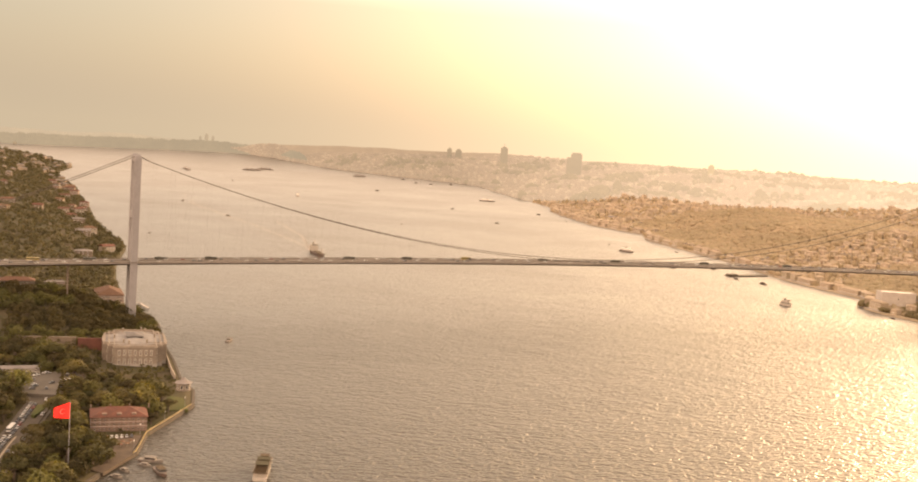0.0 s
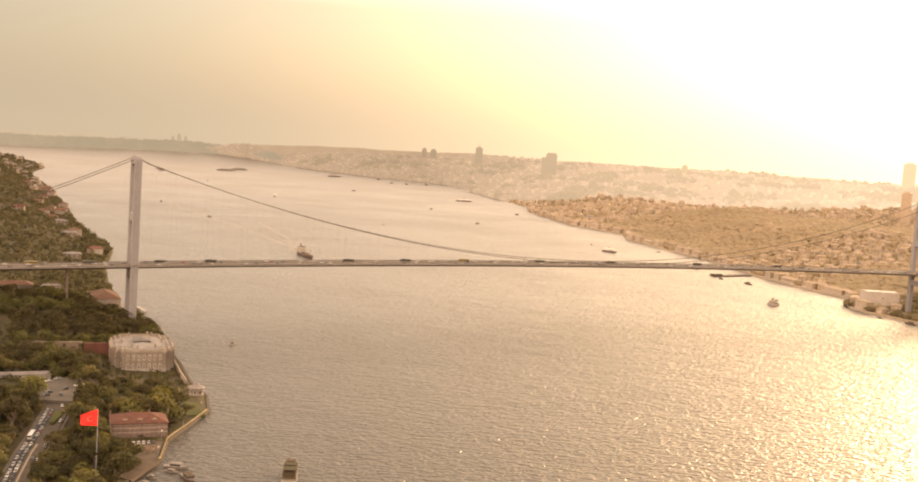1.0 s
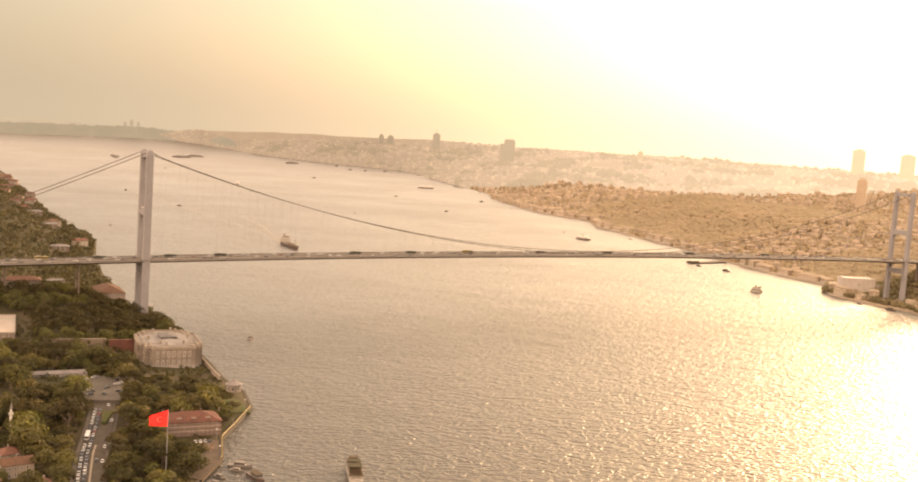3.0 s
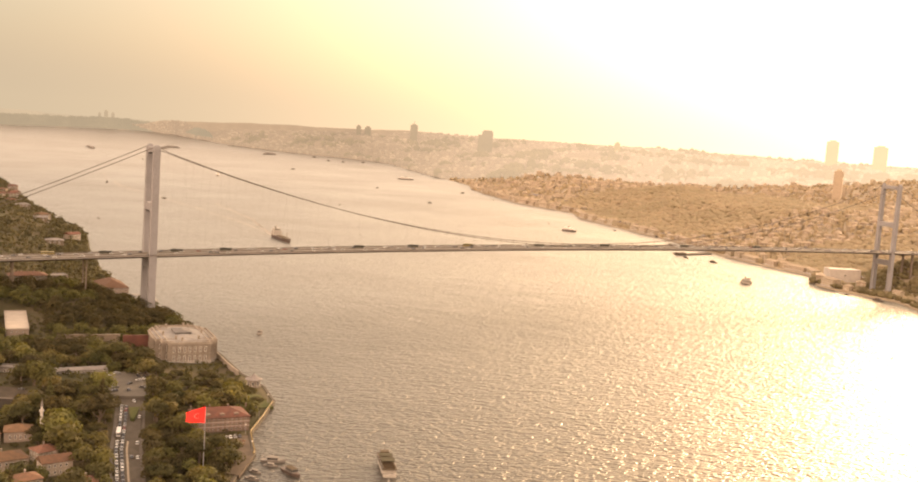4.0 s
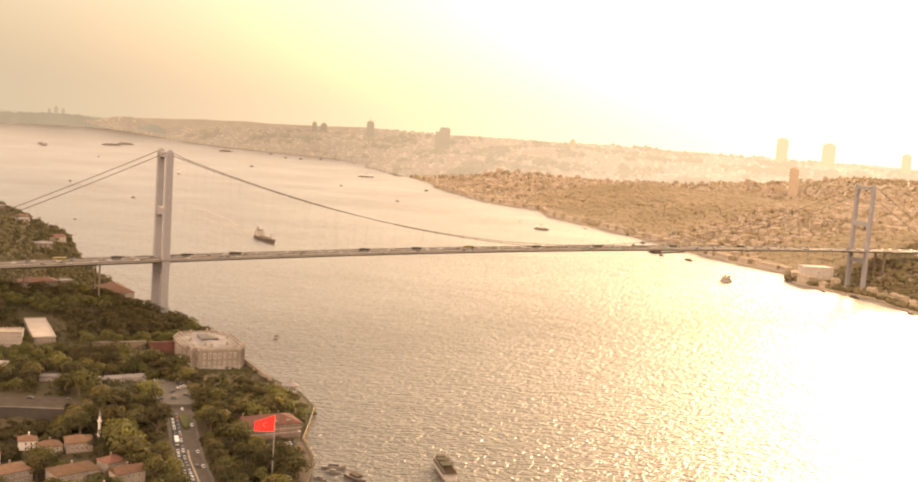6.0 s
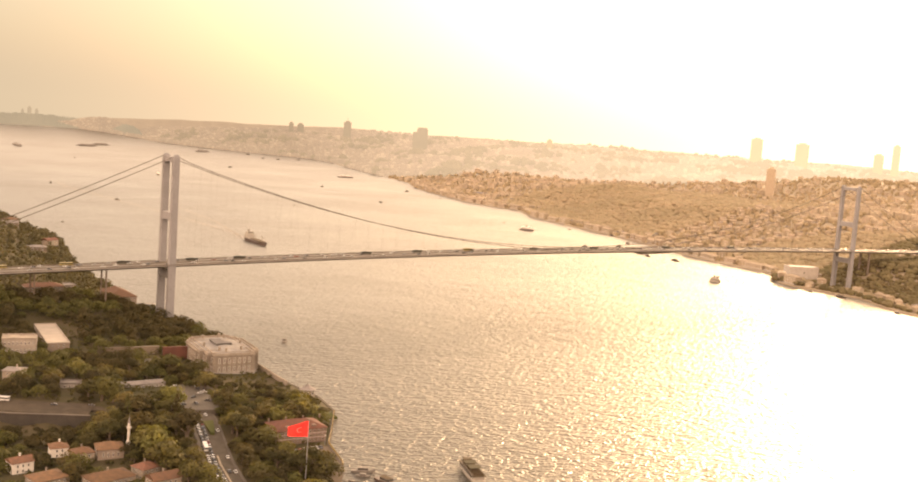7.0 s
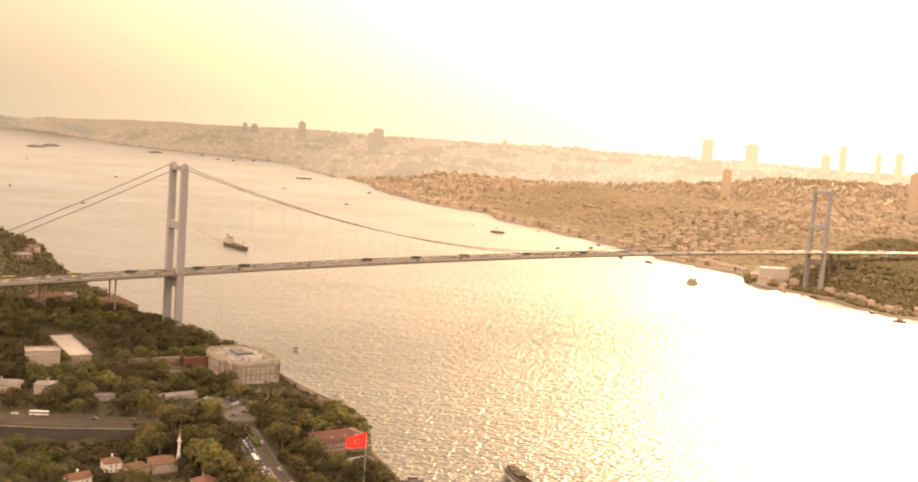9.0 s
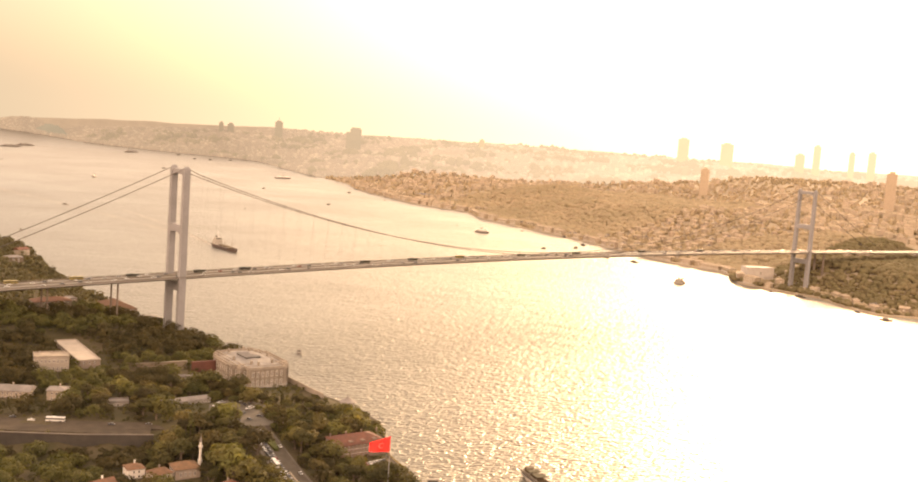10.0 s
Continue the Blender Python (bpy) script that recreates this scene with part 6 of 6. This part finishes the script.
def wood(name, label, pts, ground, count, size, seed, mat, rlow, rhigh, warp=False):
    r = np.random.RandomState(seed)
    cs, rs, hs = [], [], []
    for x, y in pts:
        rad = rlow + (rhigh - rlow) * r.uniform() ** 1.5
        if -330 < y < -190 and -55 < x < 40:
            rad = min(rad, 3.9)
        z = ground(x, y) + rad * r.uniform(0.5, 0.85)
        c = (x, y, z)
        if warp:
            c = far(x, y, z)
            rad *= math.hypot(c[0] - MID.x, c[1] - MID.y) / math.hypot(x - MID.x, y - MID.y)
        cs.append(c)
        rs.append(rad)
        hs.append(rad * r.uniform(0.65, 1.0))
    return single(name, sheet_mesh(name, leaf_cloud(np.array(cs), np.array(rs), np.array(hs), count, size, seed), mat), mat, label, "trees", kind="stuff")


def canopy(name, label, pts, ground, seed, mat, rlow, rhigh, warp=False, flat=1.0):
    """Far woods: one uneven crown of four rings for each tree, soft in the distance."""
    r = np.random.RandomState(seed)
    sides, prof = 7, ((0.05, 1.0), (0.55, 0.82), (1.0, 0.25), (0.85, -0.7))
    v, f = [], []
    for x, y in pts:
        rad = rlow + (rhigh - rlow) * r.uniform() ** 1.5
        k = 1.0
        c = (x, y, ground(x, y) + rad * r.uniform(0.3, 0.7))
        if warp:
            c = far(*c)
            k = math.hypot(c[0] - MID.x, c[1] - MID.y) / math.hypot(x - MID.x, y - MID.y)
        o, turn, high = len(v), r.uniform(0, 6.28), rad * r.uniform(0.65, 1.05) * k * flat
        for q, z in prof:
            for i in range(sides):
                a, j = turn + 2 * math.pi * i / sides + r.uniform(-0.25, 0.25), r.uniform(0.72, 1.15)
                v.append((c[0] + rad * k * q * j * math.cos(a), c[1] + rad * k * q * j * math.sin(a), c[2] + high * z * r.uniform(0.85, 1.1)))
        for m in range(3):
            f += [(o + m * sides + i, o + (m + 1) * sides + i, o + (m + 1) * sides + (i + 1) % sides, o + m * sides + (i + 1) % sides) for i in range(sides)]
        f.append(tuple(o + i for i in range(sides)))
    sh = Shape()
    sh.v, sh.f = v, f
    return single(name, sh, mat, label, "trees", kind="stuff", smooth=True)


def scatter(n, pick, ok, gap, seed):
    r = random.Random(seed)
    cell, out = {}, []
    for _ in range(n * 4):
        if len(out) >= n:
            break
        x, y = pick(r)
        k = (int(x // gap), int(y // gap))
        if k in cell or not ok(x, y):
            continue
        cell[k] = 1
        out.append((x, y))
    return out


def pick_near(r):
    y = r.uniform(-560, 40)
    return near_shore(y) - 6 - 430 * r.random() ** 1.2, y


taken_cells = {(int(x // 6), int(y // 6)) for x, y in placed}
pts = scatter(1900, pick_near, lambda x, y: (int(x // 6), int(y // 6)) not in taken_cells and free_for_tree(x, y, 1.5) and (y > -225 or near_shore(y) - x > 150 or random.Random(int(x * 31 + y)).random() < 0.85), 8.0, 41)
dark = [p for i, p in enumerate(pts) if noise.noise((p[0] * 0.015, p[1] * 0.015, 2.0)) > -0.05]
lite = [p for i, p in enumerate(pts) if noise.noise((p[0] * 0.015, p[1] * 0.015, 2.0)) <= -0.05]
wood("woods_dark", "dense dark pines covering the slope by the palace", dark, near_height, 340, 0.66, 51, LEAF_DARK, 3.8, 9.0)
wood("woods_olive", "olive broad-leaved trees on the slope", lite, near_height, 340, 0.62, 52, LEAF, 3.4, 8.2)


# a dense hedge, added to darken the strip at the foot of the retaining wall
r_hedge = random.Random(77)
hedge = []
for (x0, y0), (x1, y1) in zip(edge, edge[1:]):
    for _ in range(int(math.dist((x0, y0), (x1, y1)) * 1.1)):
        u, d = r_hedge.random(), r_hedge.uniform(1.5, 14.0)
        hedge.append((x0 + (x1 - x0) * u - 0.487 * d, y0 + (y1 - y0) * u - 0.873 * d))
wood("hedge", "dense dark hedge at the foot of the retaining wall", hedge, near_height, 60, 0.6, 71, LEAF_DARK, 1.6, 2.8)


# undergrowth fills the gaps between the crowns
def shrub_ok(x, y):
    if -53 < x < -20 and -482 < y < -405 or -9 < x < 12 and -354 < y < -308:
        return False
    if near_shore(y) - x < 7 or path_distance(AVENUE, x, y) < 11.5 or path_distance(HIGH_ROAD, x, y) < 16.0 or path_distance(LINK_ROAD, x, y) < 6.0 or ((x + 79) / 25) ** 2 + ((y + 299) / 38) ** 2 < 1:
        return False
    for inv, x0, x1, y0, y1, clear in BOXES:
        p = inv @ Vector((x, y, 0))
        if x0 - 1.5 < p.x < x1 + 1.5 and y0 + clear - 1.5 < p.y < y1 + 1.5:
            return False
    return True


pts = scatter(5200, pick_near, shrub_ok, 4.2, 47)
wood("shrubs", "low dark undergrowth between the trees", pts, near_height, 28, 0.62, 57, LEAF_DARK, 1.2, 2.6)


def pick_hill(r):
    y = 40 + 2600 * r.random() ** 1.5
    return near_shore(y) - 5 - 900 * r.random() ** 1.5, y


def hill_ok(x, y):
    if abs(y) < 14 or near_shore(y) - x < 5:
        return False
    for inv, x0, x1, y0, y1, clear in BOXES:
        p = inv @ Vector((x, y, 0))
        if x0 - 2 < p.x < x1 + 2 and y0 - 7 < p.y < y1 + 2:
            return False
    return True


pts = scatter(8600, pick_hill, hill_ok, 5.2, 43)
wood("shrubs_hillside", "low undergrowth between the houses of the hillside", scatter(3600, pick_hill, lambda x, y: near_shore(y) - x > 6 and abs(y) > 14 and not any(x0 - 1 < (q := inv @ Vector((x, y, 0))).x < x1 + 1 and y0 + clear - 1 < q.y < y1 + 1 for inv, x0, x1, y0, y1, clear in BOXES), 5.0, 50), near_height, 14, 1.5, 60, LEAF_HILL, 1.6, 3.0)
wood("woods_hillside", "dense woods on the hillside beyond the bridge", pts, near_height, 30, 1.45, 53, LEAF_HILL, 3.2, 6.4)
pts = scatter(1500, lambda r: (near_shore(y := r.uniform(2300, 4300)) - 10 - 1200 * r.random() ** 1.3, y), lambda x, y: True, 14.0, 44)
wood("woods_headland", "hazy woods on the distant headland", pts, near_height, 20, 3.2, 54, LEAF_HILL, 7, 12, warp=True)


def pick_far(r):
    a = radians(r.uniform(-22, 82))
    r0 = shore_range(a)
    d = min(r0 + 20 + 2600 * r.random() ** 1.4, 8300 - 400 * r.random())
    return MID.x + d * math.sin(a), MID.y + d * math.cos(a)


def far_ok(x, y):
    if y < 150 and x < 1650 or y > 4900 and x < 1660 or math.hypot(x - MID.x, y - MID.y) > 4000:
        return False
    s = shore_distance(x, y)
    return in_far_land(x, y) and not (abs(y) < 22 and x < 1650) and (far_wood(x, y, s) or random.Random(int(x * 7 + y * 3)).random() < 0.8) and (x - 1120) ** 2 + (y - 108) ** 2 > 1500


def pick_last(r):
    a = radians(r.uniform(-4, 70))
    d = 3900 + 3200 * r.random() ** 1.3
    return MID.x + d * math.sin(a), MID.y + d * math.cos(a)


pts = scatter(2600, pick_last, lambda x, y: in_far_land(x, y) and noise.noise((x * 0.0035, y * 0.0035, 31.0)) > 0.12, 16.0, 61)
# clumps carry painted haze too, slightly dimmer than the hills
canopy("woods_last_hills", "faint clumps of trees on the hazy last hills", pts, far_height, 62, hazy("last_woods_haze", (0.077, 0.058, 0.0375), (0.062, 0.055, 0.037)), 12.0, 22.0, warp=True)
pts = scatter(12500, pick_far, far_ok, 8.0, 45)
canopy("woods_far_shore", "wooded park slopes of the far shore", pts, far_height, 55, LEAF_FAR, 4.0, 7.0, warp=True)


def pick_shore(r):
    i = r.randrange(1, 14)
    (x0, y0), (x1, y1) = FAR_SHORE[i], FAR_SHORE[i + 1]
    u = r.random()
    return x0 + (x1 - x0) * u + 14 + 46 * r.random() ** 1.3, y0 + (y1 - y0) * u


def pick_park(r):
    y = r.uniform(-750, 1950)
    x0 = float(np.interp(y, [p[1] for p in FAR_SHORE[:24]], [p[0] for p in FAR_SHORE[:24]]))
    return x0 + 20 + 900 * r.random() ** 1.2, y


pts = scatter(10500, pick_park, lambda x, y: in_far_land(x, y) and not (abs(y) < 22 and x < 1650) and y > 150 and far_wood(x, y, shore_distance(x, y)) and (x - 1120) ** 2 + (y - 108) ** 2 > 1500, 8.0, 46)
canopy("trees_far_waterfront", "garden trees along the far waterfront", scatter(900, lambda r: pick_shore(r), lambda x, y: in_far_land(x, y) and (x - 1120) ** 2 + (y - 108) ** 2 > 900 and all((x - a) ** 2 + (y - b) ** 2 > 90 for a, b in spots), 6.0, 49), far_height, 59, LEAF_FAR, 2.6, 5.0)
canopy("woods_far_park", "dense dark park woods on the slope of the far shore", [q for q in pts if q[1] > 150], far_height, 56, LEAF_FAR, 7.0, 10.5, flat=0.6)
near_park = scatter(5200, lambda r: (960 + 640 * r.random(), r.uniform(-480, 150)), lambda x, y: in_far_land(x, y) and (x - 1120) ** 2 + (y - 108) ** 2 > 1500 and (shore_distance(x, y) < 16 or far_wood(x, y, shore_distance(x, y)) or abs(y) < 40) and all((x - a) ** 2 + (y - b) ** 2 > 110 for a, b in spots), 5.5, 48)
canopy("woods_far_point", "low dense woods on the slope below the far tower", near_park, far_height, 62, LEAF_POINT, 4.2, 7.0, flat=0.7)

# wooded hills of the old town across the water, the last distance, with the evening haze painted on as emission
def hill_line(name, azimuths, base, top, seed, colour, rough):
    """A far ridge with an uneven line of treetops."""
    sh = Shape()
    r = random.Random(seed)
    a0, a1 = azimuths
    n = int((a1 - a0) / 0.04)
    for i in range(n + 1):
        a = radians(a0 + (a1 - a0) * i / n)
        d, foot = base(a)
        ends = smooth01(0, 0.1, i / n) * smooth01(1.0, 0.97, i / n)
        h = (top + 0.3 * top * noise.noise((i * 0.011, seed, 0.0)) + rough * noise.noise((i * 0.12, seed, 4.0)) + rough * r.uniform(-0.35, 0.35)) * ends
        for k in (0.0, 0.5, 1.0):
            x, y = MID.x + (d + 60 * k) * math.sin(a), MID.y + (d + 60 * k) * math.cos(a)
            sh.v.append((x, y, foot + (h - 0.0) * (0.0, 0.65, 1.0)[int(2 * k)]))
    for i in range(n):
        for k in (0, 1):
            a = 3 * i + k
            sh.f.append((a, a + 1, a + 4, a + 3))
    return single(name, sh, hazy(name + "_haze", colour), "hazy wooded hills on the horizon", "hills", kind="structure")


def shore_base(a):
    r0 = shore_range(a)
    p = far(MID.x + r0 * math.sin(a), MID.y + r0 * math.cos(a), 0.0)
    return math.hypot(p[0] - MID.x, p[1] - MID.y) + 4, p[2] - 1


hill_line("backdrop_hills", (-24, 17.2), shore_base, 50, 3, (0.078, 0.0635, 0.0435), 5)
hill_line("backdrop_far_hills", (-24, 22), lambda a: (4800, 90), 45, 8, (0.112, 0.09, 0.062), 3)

# houses of the distant headland
walls, roofs = Shape(), Shape()
rng = random.Random(61)
for _ in range(170):
    y = rng.uniform(2100, 4200)
    x = near_shore(y) - 8 - 800 * rng.random() ** 1.5
    g = near_height(x, y)
    sx, sy, h, t = rng.uniform(10, 22), rng.uniform(10, 16), rng.choice((8, 11, 14)), rng.uniform(-40, 40)
    px, py, pz = far(x, y, g)
    walls.box(px, py, pz - 5, sx, sy, h + 5, t)
    roofs.hip(px, py, pz + h, sx * 1.08, sy * 1.08, 3, t)
town = thing("headland_town", "pale houses with tiled roofs crowding the distant headland", "town", kind="stuff")
part("walls", walls, SLOPE_WALLS[2], town)
part("roofs", roofs, LEAD, town)
